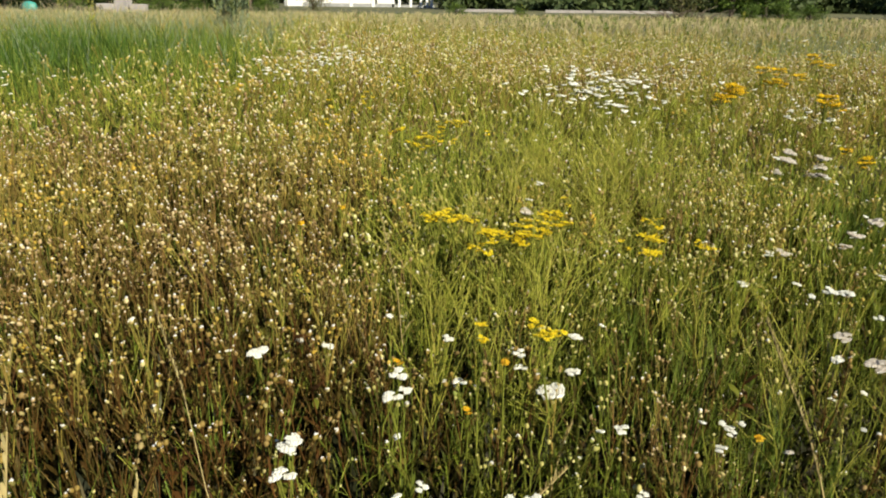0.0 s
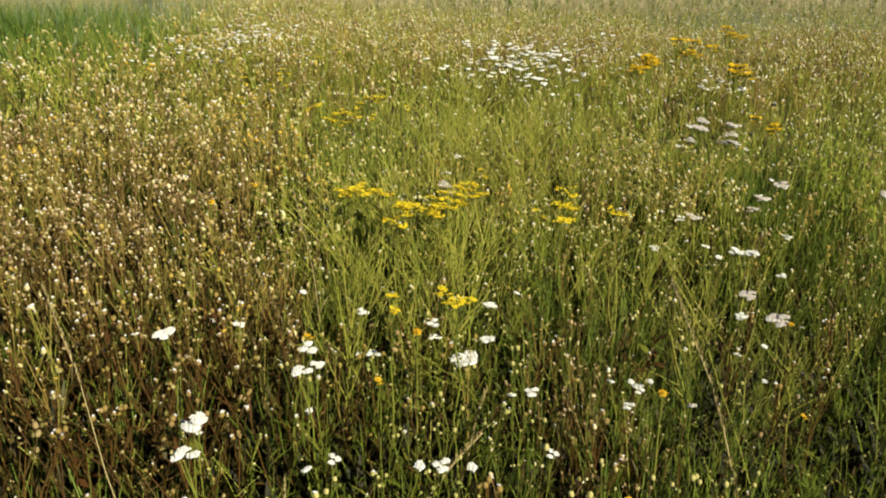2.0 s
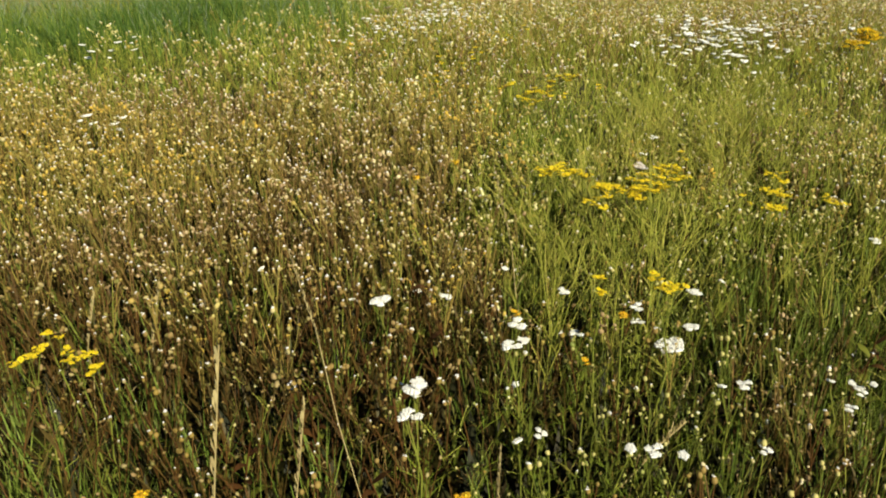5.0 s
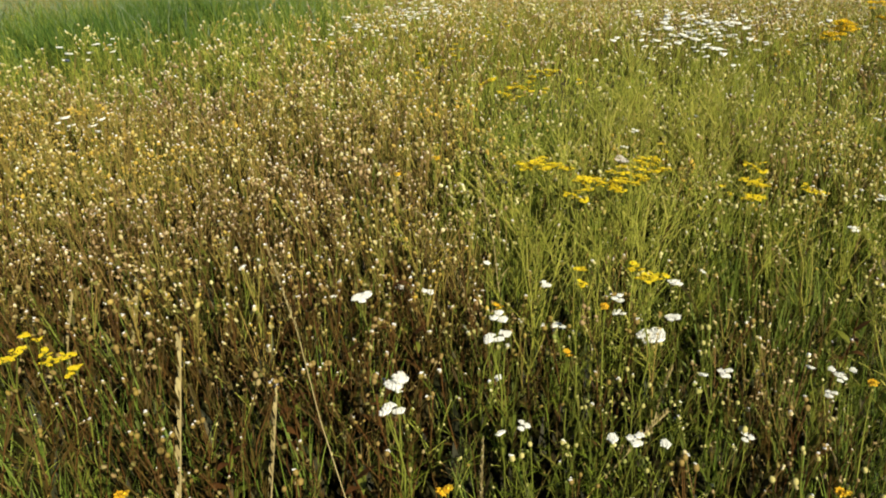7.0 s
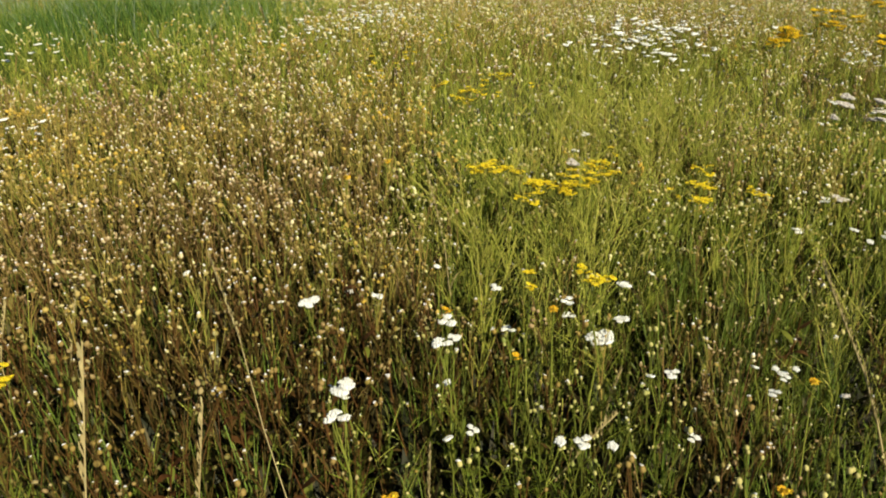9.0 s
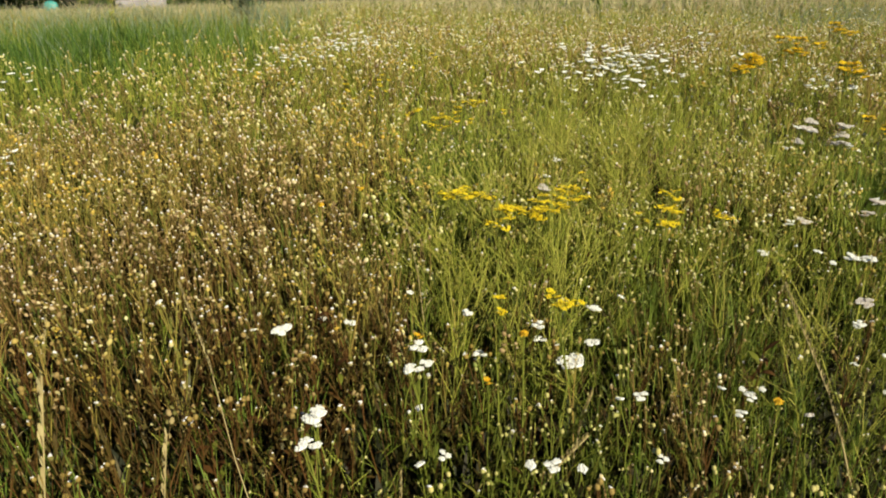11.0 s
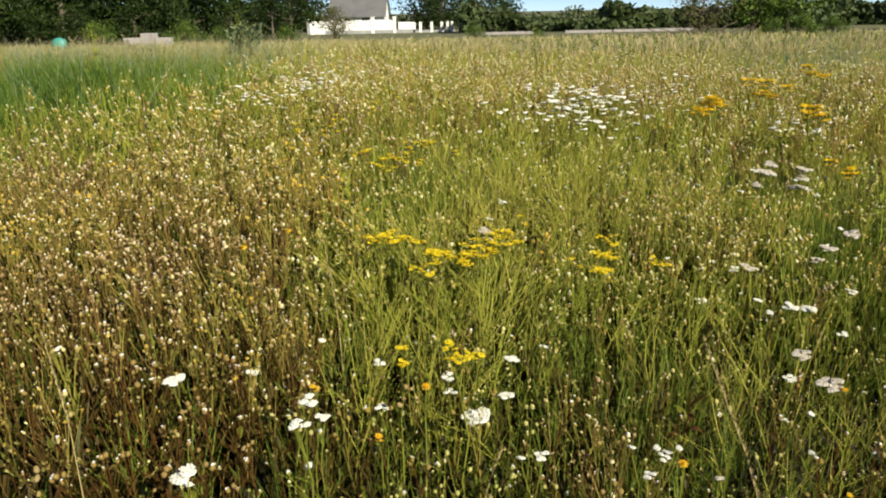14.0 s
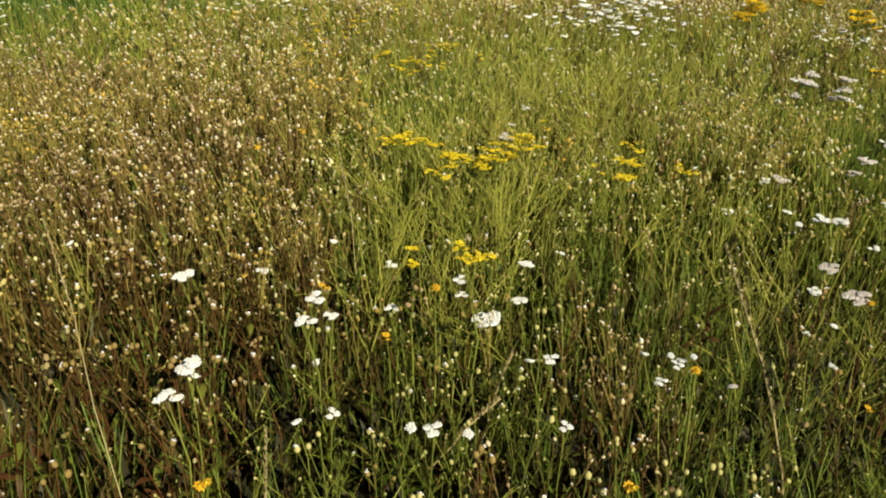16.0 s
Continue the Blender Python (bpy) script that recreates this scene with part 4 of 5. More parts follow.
def ragwort(seed, height, sprays, spread, petal, label, r=0.0080, each=6, deep=0.03):
    """A yellow daisy plant whose stem forks into flat sprays of small flowers."""
    rng = np.random.default_rng(seed)
    root = new("ragwort")
    tagged(root, label, "wildflower", "ragwort in the meadow")
    top = height * 0.84
    path = curve_up(rng, top, 0.03, 4)
    stem = Shape()
    stem.tube(path, 0.0028, 0.0018, 0, 5)
    part("stem", stem, M_SINGLE_STEM, root)
    for k in range(sprays):
        a = k * 2.39996 + rng.uniform(-0.3, 0.3)
        q = math.sqrt((k + 0.4) / sprays) * spread
        c = Vector(path[-1]) + Vector((math.cos(a) * q, math.sin(a) * q, height - top - rng.uniform(0, deep)))
        p = on_path(path, rng.uniform(0.84, 1.0))
        br, pd, fl, ds = Shape(), Shape(), Shape(), Shape()
        br.tube([p, p.lerp(c, 0.55) + Vector((0, 0, -0.006)), c - Vector((0, 0, 0.016))], 0.0014, 0.0011, 0, 3)
        n = 1 if each == 1 else max(3, each + int(rng.integers(-1, 2)))
        for i in range(n):
            b = i * 2.39996 + k
            e = 0 if n == 1 else math.sqrt((i + 0.3) / n) * spread * 0.48
            m = c + Vector((math.cos(b) * e, math.sin(b) * e, rng.uniform(-0.004, 0.004)))
            f = r * rng.uniform(0.75, 1.15)
            pd.tube([c - Vector((0, 0, 0.016)), m], 0.0009, 0.0008, 0, 3)
            nod = Vector((rng.normal(0, 0.25), rng.normal(0, 0.25), 1)).normalized()
            u = nod.cross(Vector((0.2, 1, 0.3))).normalized()
            w = nod.cross(u)
            for j in range(9):
                g = 2 * math.pi * j / 9 + rng.uniform(-0.12, 0.12)
                o, t = u * math.cos(g) + w * math.sin(g), w * math.cos(g) - u * math.sin(g)
                droop = rng.uniform(-0.25, 0.1)
                fl.add([m + o * f * 0.25, m + o * f * 0.7 + t * f * 0.28 + nod * f * 0.08, m + o * f * 1.05 + nod * f * droop, m + o * f * 0.7 - t * f * 0.28 + nod * f * 0.08],
                       [(0, 1, 2), (0, 2, 3)], 0)
            fl.dome(m - nod * f * 0.12, nod, f * 0.5, f * 0.2, 0, 6)
            ds.dome(m + nod * f * 0.08, nod, f * 0.38, f * 0.22, 0, 6)
        tagged(part("stalk_fork", pd, M_SINGLE_STEM, part("branch", br, M_SINGLE_STEM, root)), kind="stuff")
        part("disc", ds, M_DISC, part("flower_spray", fl, petal, root))
    leaf = feather_leaf(rng, 0.06)
    l0 = None
    for k in range(5):
        t = 0.1 + 0.15 * k
        m = Matrix.LocRotScale(on_path(path, t), Euler((0, 0, k * 2.4 + seed)), [1.15 - 0.5 * t] * 3)
        if l0 is None:
            l0 = part("leaf", leaf, M_LEAF, root)
            l0.matrix_basis = m
        else:
            ob = new("leaf", l0.data)
            ob.parent, ob.matrix_basis = root, m
    return root, height, path[-1]


YARROW = {
    "great": lambda: yarrow(1, 0.42, 0.082, M_WHITE, "white yarrow with a large dense domed flower head", 0.3, 5),
    "broad": lambda: yarrow(7, 0.42, 0.056, M_WHITE, "white yarrow with a broad flat flower head", 0.15, 4),
    "tall_broad": lambda: yarrow(2, 0.46, 0.058, M_WHITE, "tall white yarrow with a broad flower head", 0.12, 4),
    "middle": lambda: yarrow(3, 0.42, 0.041, M_WHITE, "white yarrow with a three-part flower head"),
    "middling": lambda: yarrow(4, 0.38, 0.043, M_WHITE, "white yarrow with a loose flower head"),
    "small": lambda: yarrow(5, 0.40, 0.028, M_WHITE, "white yarrow with one small flower head", 0.2, 1),
    "small_faded": lambda: yarrow(8, 0.40, 0.03, M_OLD_WHITE, "faded pinkish yarrow with one small flower head", 0.2, 1),
    "faded": lambda: yarrow(6, 0.40, 0.075, M_OLD_WHITE, "faded pinkish yarrow with a broad flower head", 0.12, 4),
}
BROAD = [(1.531, 2.37, 0.418), (1.342, 2.025, 0.304), (-0.588, 1.689, 0.493), (-0.417, 1.278, 0.456), (0.384, 1.853, 0.348), (0.408, 1.957, 0.42),
         (1.173, 2.477, 0.41), (1.401, 2.791, 0.427), (1.458, 2.35, 0.431)]
MIDDLE = [(1.293, 1.95, 0.351), (1.631, 2.3, 0.341), (0.747, 1.498, 0.3), (-0.095, 1.333, 0.287), (0.62, 4.38, 0.71), (0.44, 3.284, 0.607), (0.37, 3.085, 0.581), (-0.524, 2.025, 0.365),
          (-0.398, 1.819, 0.448), (-0.188, 2.325, 0.323), (-0.161, 1.522, 0.516), (-0.173, 1.458, 0.477), (-0.147, 1.613, 0.412), (0.014, 1.702, 0.388),
          (-0.02, 1.924, 0.427), (-0.403, 1.135, 0.462), (0.204, 1.808, 0.435), (0.211, 1.817, 0.376), (0.456, 1.482, 0.372), (0.486, 1.346, 0.258),
          (0.174, 1.171, 0.376), (0.81, 1.6, 0.285), (0.844, 1.674, 0.255), (1.763, 2.527, 0.417), (1.386, 2.479, 0.408), (1.293, 1.93, 0.205)]
SMALL = [(-1.044, 1.91, 0.489), (-0.216, 2.013, 0.46), (0.715, 1.57, 0.335), (1.368, 2.319, 0.419), (-0.15, 1.221, 0.343), (0.12, 1.19, 0.36),
         (0.358, 4.427, 0.773), (0.498, 3.932, 0.695), (0.781, 3.511, 0.62), (-0.42, 1.31, 0.4), (1.28, 1.75, 0.33), (0.25, 1.21, 0.33),
         (-0.712, 1.829, 0.422), (-0.356, 2.018, 0.288), (-0.165, 1.481, 0.34), (0.533, 2.116, 0.383), (0.405, 1.498, 0.35), (0.382, 1.633, 0.169),
         (0.8, 1.64, 0.29), (0.87, 1.66, 0.275), (1.42, 2.738, 0.333), (1.123, 2.814, 0.468), (1.63, 2.1, 0.212), (1.27, 1.7, 0.232)]
FADED = [(0.35, 3.0, 0.55), (1.442, 2.189, 0.32), (1.399, 1.892, 0.362)]
plant_here("great", YARROW["great"], 0.289, 1.665, 0.384)
for k, spot in enumerate(BROAD):
    kind = ("broad", "tall_broad")[k % 2]
    plant_here(kind, YARROW[kind], *spot)
for k, spot in enumerate(MIDDLE):
    kind = ("middle", "middling")[k % 2]
    plant_here(kind, YARROW[kind], *spot)
for spot in SMALL:
    plant_here("small", YARROW["small"], *spot)
plant_here("small_faded", YARROW["small_faded"], 0.912, 1.448, 0.32)
for spot in FADED:
    plant_here("faded", YARROW["faded"], *spot)


def patch(x0, y0, x1, y1, wide, n, kinds, rise, seed):
    """A loose drift of plants along a line."""
    r = random.Random(seed)
    for _ in range(n):
        t = r.random()
        x = x0 + (x1 - x0) * t + r.gauss(0, wide)
        y = y0 + (y1 - y0) * t + r.gauss(0, wide * 1.2)
        kind, make = r.choice(kinds)
        plant_here(kind, make, x, y, float(land(x, y)) + PLANT + rise + r.uniform(-0.06, 0.06))


FAR_YARROW = {
    "far_middle": lambda: drift_yarrow(31, 0.42, 0.046, "white yarrow in a dense drift of flowers"),
    "far_small": lambda: drift_yarrow(32, 0.42, 0.030, "small white yarrow in a dense drift of flowers"),
    "far_round": lambda: drift_yarrow(33, 0.40, 0.036, "round-headed white yarrow in a dense drift of flowers"),
}
Y_KINDS = [(k, FAR_YARROW[k]) for k in ("far_middle", "far_small", "far_round")]
patch(0.95, 4.7, 2.1, 6.6, 0.26, 90, Y_KINDS, 0.03, 1)
patch(0.9, 4.7, 1.25, 5.6, 0.14, 95, Y_KINDS, 0.06, 2)
patch(2.40, 4.6, 2.5, 5.0, 0.09, 22, Y_KINDS, 0.02, 5)
patch(1.9, 3.8, 2.2, 3.95, 0.10, 14, [("faded", YARROW["faded"]), ("middle", YARROW["middle"])], 0.0, 6)
patch(1.5, 2.9, 2.6, 3.2, 0.15, 8, [("faded", YARROW["faded"]), ("small", YARROW["small"])], -0.02, 8)

def drift_shape(rng):
    s = flat_head(rng, Vector((0, 0, PLANT)), (rng.normal(0, 0.15), rng.normal(0, 0.15), 1), rng.uniform(0.020, 0.038), 4, 2)
    s.m = [1] * len(s.m)
    s.tube([(0, 0, 0), (rng.normal(0, 0.01), rng.normal(0, 0.01), PLANT * 0.5), (0, 0, PLANT)], 0.0026, 0.0018, 0)
    return s


spots = []
for x0, y0, x1, y1, wide, n in ((-1.30, 4.6, -1.05, 5.1, 0.13, 40), (-1.0, 5.3, -0.8, 6.0, 0.16, 80), (5.5, 11.0, 8.5, 14.5, 0.5, 30)):
    t = RNG.random((n, 1))
    spots.append(np.array([[x0, y0]]) * (1 - t) + np.array([[x1, y1]]) * t + RNG.normal(0, wide, (n, 2)))
g = np.concatenate(spots)
scatter("yarrow_drifts", [drift_shape(r) for r in rngs(8, 1200)], g, RNG.uniform(0.98, 1.2, len(g)), 0.06, RNG, [M_GREEN_STEM, M_WHITE],
        "dense drifts of small white yarrow across the meadow", "wildflowers")

RAGWORT = {
    "full": lambda: ragwort(21, 0.50, 6, 0.042, M_YELLOW, "yellow ragwort with a dense flat cluster of flowers"),
    "loose": lambda: ragwort(22, 0.50, 4, 0.038, M_YELLOW, "yellow ragwort with a loose cluster of flowers"),
    "few": lambda: ragwort(23, 0.46, 2, 0.024, M_YELLOW, "yellow ragwort with a few flowers"),
    "golden": lambda: ragwort(25, 0.50, 8, 0.036, M_GOLD, "golden ragwort with a dense deep cluster of flowers", 0.0095, 6, 0.05),
    "orange": lambda: ragwort(24, 0.42, 2, 0.010, M_ORANGE, "orange-yellow meadow flower with two open heads", 0.013, 1),
}
CLUSTER = [(-0.068, 2.44, 0.714), (0.002, 2.46, 0.712), (0.059, 2.50, 0.67), (0.137, 2.45, 0.65), (0.234, 2.42, 0.64),
           (0.275, 2.40, 0.63), (0.328, 2.46, 0.64), (0.40, 2.62, 0.67), (0.378, 2.50, 0.64), (0.445, 2.60, 0.645),
           (0.30, 2.55, 0.65), (0.836, 2.65, 0.62), (0.805, 2.55, 0.60), (0.77, 2.45, 0.57), (0.995, 2.50, 0.57)]
LOOSE = [(0.511, 2.887, 0.646), (0.105, 2.33, 0.61), (0.681, 2.498, 0.581), (0.16, 2.42, 0.63), (-1.463, 1.363, 0.533), (-1.342, 1.281, 0.515),
         (-1.263, 1.238, 0.505), (-1.459, 1.265, 0.519), (-0.609, 3.858, 0.843), (-0.149, 3.594, 0.781), (-0.05, 3.82, 0.82), (0.03, 3.88, 0.81),
         (0.083, 1.709, 0.575), (0.239, 1.573, 0.634)]
ORANGE = [(0.141, 1.648, 0.489), (0.032, 1.485, 0.43), (0.8, 1.4, 0.4), (-0.941, 0.854, 0.433), (-0.257, 0.931, 0.408), (0.584, 1.006, 0.374),
          (-0.59, 2.45, 0.66), (-0.45, 2.6, 0.68), (1.42, 1.86, 0.36), (1.26, 1.45, 0.27), (-0.168, 1.649, 0.49)]
for k, spot in enumerate(CLUSTER):
    kind = ("full", "loose")[k % 3 == 2]
    plant_here(kind, RAGWORT[kind], *spot)
for k, spot in enumerate(LOOSE):
    kind = ("few", "loose")[k % 2]
    plant_here(kind, RAGWORT[kind], *spot)
for spot in ORANGE:
    plant_here("orange", RAGWORT["orange"], *spot)
R_KINDS = [("golden", RAGWORT["golden"])]
patch(1.72, 4.30, 1.80, 4.44, 0.03, 4, R_KINDS, 0.27, 11)
patch(2.25, 5.35, 2.70, 5.35, 0.05, 6, R_KINDS, 0.18, 12)
patch(3.14, 6.2, 3.24, 6.25, 0.04, 3, R_KINDS, 0.22, 17)
patch(2.36, 4.40, 2.44, 4.48, 0.03, 3, R_KINDS, 0.29, 13)
patch(2.44, 4.02, 2.52, 4.16, 0.04, 3, R_KINDS, 0.06, 14)
patch(-0.45, 4.5, -0.3, 4.9, 0.06, 4, [("few", RAGWORT["few"])], 0.05, 15)
patch(-0.65, 3.85, -0.5, 4.1, 0.05, 6, [("few", RAGWORT["few"])], 0.10, 18)
patch(-0.15, 3.55, 0.05, 3.95, 0.08, 12, [("few", RAGWORT["few"]), ("loose", RAGWORT["loose"])], 0.06, 16)


def grass_stalk(tip, base, thick, label, leafy=True, spike=0.35, straw=None):
    """A single dry grass: a culm, a narrow rough spike and a dead blade."""
    rng = np.random.default_rng(int(abs(tip[0] * 1000)) + 3)
    bx, by = base
    bz = float(land(bx, by)) - 0.01
    root = new("grass_stalk")
    root.location = (bx, by, bz)
    tagged(root, label, "grass", "tall grass stalks")
    t = Vector(tip) - Vector((bx, by, bz))
    path = [Vector((t.x * q ** 1.4, t.y * q ** 1.4, t.z * q)) for q in (0, 0.2, 0.4, 0.6, 0.8, 1.0)]
    for k in range(1, 5):
        path[k] += Vector((rng.normal(0, 0.006), rng.normal(0, 0.006), 0))
    culm = Shape()
    culm.tube(path, thick, thick * 0.6, 0, 5)
    part("culm", culm, straw or M_STRAW, root)
    head = Shape()
    n = int(60 * spike / 0.35)
    for i in range(n):
        q = 1 - spike + spike * i / n
        p = on_path(path, q)
        a = i * 2.4
        w = thick * 1.9 * math.sin(math.pi * (0.12 + 0.86 * i / n)) ** 0.6
        head.blade([p, p + Vector((math.cos(a) * w, math.sin(a) * w, 0.012)), p + Vector((math.cos(a) * w * 0.8, math.sin(a) * w * 0.8, 0.022))], 0.0042, 0)
    part("spike", head, straw or M_STRAW, root)
    if leafy:
        leaf = Shape()
        leaf.blade(arc(path[2], rng.uniform(0, 6), 0.12, 0.12, 0.09, 4), 0.006, 0)
        part("dead_blade", leaf, straw or M_STRAW, root)


STALK = "dry straw-coloured grass stalk with a narrow spike"
grass_stalk((-0.735, 1.349, 0.791), (-0.43, 0.92), 0.0017, "tall pale grass stalk leaning over the dry flowers", True, 0.22)
grass_stalk((-0.386, 0.20, 1.19), (-0.52, 0.07), 0.0013, "tall straw-coloured grass stalk close to the path", False, 0.3)
grass_stalk((-0.403, 0.437, 0.972), (-0.55, 0.34), 0.0015, "tall straw-coloured grass stalk close to the path", False, 0.28)
grass_stalk((0.95, 1.78, 0.57), (1.10, 1.42), 0.0036, "long pale grass stalk leaning over the yarrow", False, 0.6)
grass_stalk((-0.394, 2.176, 0.482), (-0.18, 1.90), 0.0020, "yellowish grass stalk leaning among the weeds")
grass_stalk((-1.264, 1.637, 0.561), (-1.33, 1.55), 0.0026, STALK)
grass_stalk((-1.434, 1.559, 0.559), (-1.56, 1.60), 0.0026, STALK)
grass_stalk((-0.187, 1.117, 0.40), (-0.18, 0.98), 0.0024, STALK, False)
grass_stalk((0.366, 1.704, 0.25), (0.25, 1.54), 0.0030, STALK, False)
grass_stalk((0.329, 1.543, 0.20), (0.06, 1.38), 0.0034, "bent dry grass stalk lying over low leaves", False)
grass_stalk((-0.278, 2.45, 0.70), (-0.14, 2.05), 0.0022, "yellowish grass stalk leaning among the weeds")

WEED = "yellow-green bare weed stalk bent over the yarrow"
grass_stalk((1.101, 2.265, 0.486), (1.30, 1.98), 0.0026, WEED, False, 0.2, M_YELLOW_STEM)
grass_stalk((1.09, 2.302, 0.492), (1.42, 2.15), 0.0024, WEED, False, 0.2, M_YELLOW_STEM)
grass_stalk((0.957, 2.068, 0.465), (1.14, 1.90), 0.0024, WEED, False, 0.2, M_YELLOW_STEM)
grass_stalk((1.588, 2.447, 0.486), (1.40, 2.18), 0.0030, WEED, False, 0.3, M_YELLOW_STEM)
grass_stalk((1.571, 2.268, 0.461), (1.48, 2.28), 0.0024, WEED, False, 0.2, M_YELLOW_STEM)
patch(-2.9, 4.15, -2.7, 4.4, 0.10, 12, Y_KINDS, 0.02, 31)
patch(-2.3, 2.98, -2.2, 3.1, 0.07, 7, Y_KINDS, 0.02, 32)


# ---- seed-head flowers that stand out near the path ----
def seed_flower(seed, dry, label):
    rng = np.random.default_rng(seed)
    root = new("seed_head_flower")
    tagged(root, label, "wildflower", "seed-head flowers near the path")
    height = PLANT
    stem_mat, head_mat, leaf_mat = (M_BROWN_STEM, M_BUD, M_DRY_LEAF) if dry else (M_SHADED_STEM, M_GREEN_BUD, M_LEAF)
    path = curve_up(rng, height * 0.96, 0.04, 4)
    st = Shape()
    st.tube(path, 0.0022, 0.0013, 0, 5)
    part("stem", st, stem_mat, root)
    ends = [(Vector(path[-1]), Vector((0, 0, 1)))]
    for k in range(2):
        t = rng.uniform(0.5, 0.82)
        a = rng.uniform(0, 6.28)
        br = arc(on_path(path, t), a, rng.uniform(0.02, 0.05), (1 - t) * height * rng.uniform(0.6, 1.0), -0.01, 3)
        bs = Shape()
        bs.tube(br, 0.0014, 0.0010, 0, 4)
        part("branch", bs, stem_mat, root)
        ends.append((br[-1], (br[-1] - br[-2]).normalized()))
    for p, d in ends:
        ax = d + Vector(rng.normal(0, 0.25, 3))
        r = rng.uniform(0.0052, 0.0075)
        hs = Shape()
        hs.bud(p, ax, r, r * 2.1, 0, 9, (0.0, 0.18, 0.5, 0.82, 1.0), (0.35, 0.85, 1.0, 0.8, 0.45))
        for i in range(9):
            a = i * 2.4
            u = ax.normalized().cross(Vector((0.2, 1, 0.3))).normalized()
            w = ax.normalized().cross(u)
            o = u * math.cos(a) + w * math.sin(a)
            q = p + ax.normalized() * r * (0.5 + 0.12 * i) + o * r * 0.85
            hs.blade([q, q + o * r * 0.35 + ax.normalized() * r * 0.7], r * 0.6, 0)
        head = part("seed_head", hs, head_mat, root)
        if rng.random() < 0.45:
            fs = Shape()
            top = p + ax.normalized() * r * 2.0
            for i in range(5):
                fs.dome(top + Vector(rng.normal(0, r * 0.35, 3)), ax, r * 0.55, r * 0.35, 0, 5)
            part("fluff", fs, M_FLUFF, head)
    lf = Shape()
    lf.blade(arc((0, 0, 0), 0.0, 0.045, 0.05, 0.03, 4), 0.011, 0)
    l0 = None
    for k in range(3):
        m = Matrix.LocRotScale(on_path(path, 0.25 + 0.2 * k), Euler((0, 0, k * 2.4 + seed)), [1.1 - 0.2 * k] * 3)
        if l0 is None:
            l0 = part("leaf", lf, leaf_mat, root)
            l0.matrix_basis = m
        else:
            ob = new("leaf", l0.data)
            ob.parent, ob.matrix_basis = root, m
    return root, height, path[-1]


sr = random.Random(9)
for k in range(110):
    y = sr.uniform(0.85, 2.0)
    x = sr.uniform(-0.35 - 0.62 * (y + 0.3), 0.35 + 0.62 * (y + 0.3))
    dry = x < -0.35 or sr.random() < 0.25
    v = sr.randrange(4)
    lab = "withered brown flower with dry seed heads" if dry else "green flower with pale closed seed heads"
    plant_here(("seed", dry, v), lambda: seed_flower(60 + v + 10 * dry, dry, lab), x, y, float(land(x, y)) + PLANT * sr.uniform(0.85, 1.15), 0.12)


# ---- docks with broad reddish leaves ----
def dock(x, y, height, seed, label):
    rng = np.random.default_rng(seed)
    root = new("dock")
    root.location = (x, y, float(land(x, y)) - 0.01)
    tagged(root, label, "weed", "docks among the dry flowers")
    st = Shape()
    path = curve_up(rng, height, 0.05, 4)
    st.tube(path, 0.004, 0.002, 0, 5)
    part("stem", st, M_RED_LEAF, root)
    for k in range(9):
        t = 0.12 + 0.09 * k
        lf = Shape()
        ll = rng.uniform(0.08, 0.13) * (1.2 - 0.6 * t)
        lf.blade(arc(on_path(path, t), k * 2.4 + rng.uniform(-0.4, 0.4), ll * 0.7, ll * 0.7, ll * rng.uniform(0.2, 0.7), 5), rng.uniform(0.02, 0.032), 0)
        part("leaf", lf, M_RED_LEAF if k % 3 else M_LEAF, root)


for k, (x, y, hh) in enumerate(((-0.62, 1.62, 0.36), (-0.52, 1.50, 0.30), (-0.75, 1.45, 0.32), (-0.42, 1.75, 0.34), (-0.55, 1.90, 0.38), (-0.50, 1.22, 0.28), (-0.90, 1.25, 0.30), (0.98, 1.95, 0.30), (0.45, 1.0, 0.25))):
    dock(x, y, hh * 1.15, 40 + k, "reddish-brown dock with broad withering leaves")


# ---- large weeds ----
def tall_weed(name, x, y, height, wide, stems, mat, seed, label, leaf=0.10, leaf_w=0.02):
    rng = np.random.default_rng(seed)
    root = new(name)
    root.location = (x, y, float(land(x, y)) - 0.01)
    tagged(root, label, "weed")
    for _ in range(stems):
        st, lv = Shape(), Shape()
        px, py = rng.normal(0, wide * 0.4), rng.normal(0, wide * 0.4)
        h = height * rng.uniform(0.7, 1.0)
        path = [(px + q[0], py + q[1], q[2]) for q in curve_up(rng, h, rng.uniform(0, wide * 0.4), 4)]
        st.tube(path, 0.005, 0.002, 0, 4)
        for i in range(26):
            t = rng.uniform(0.1, 1.0)
            ll = leaf * rng.uniform(0.6, 1.2) * (1.25 - 0.75 * t)
            lv.blade(arc(on_path(path, t), rng.uniform(0, 6.3), ll * 0.7, ll * 0.8, ll * 0.3, 2), leaf_w * rng.uniform(0.6, 1.1), 0)
        part("foliage", lv, mat, part("stem", st, M_GREEN_STEM, root))


tall_weed("thistle_clump", -4.92, 18.0, 1.0, 0.6, 42, M_GREY_LEAF, 1, "grey-green thistle clump in tan grass", 0.22, 0.045)
tall_weed("tall_weed", -4.2, 9.0, 0.85, 0.06, 2, M_YELLOW_STEM, 2, "pale green tall weed in fresh grass", 0.10, 0.02)
tall_weed("tall_weed", -1.90, 4.3, 0.64, 0.04, 3, M_DARK_GRASS, 3, "dark green upright leafy weed among flowers", 0.09, 0.016)
tall_weed("tall_weed", 2.35, 22.0, 1.05, 0.22, 5, M_LEAF, 4, "green tall branching weed in tan grass", 0.12, 0.03)
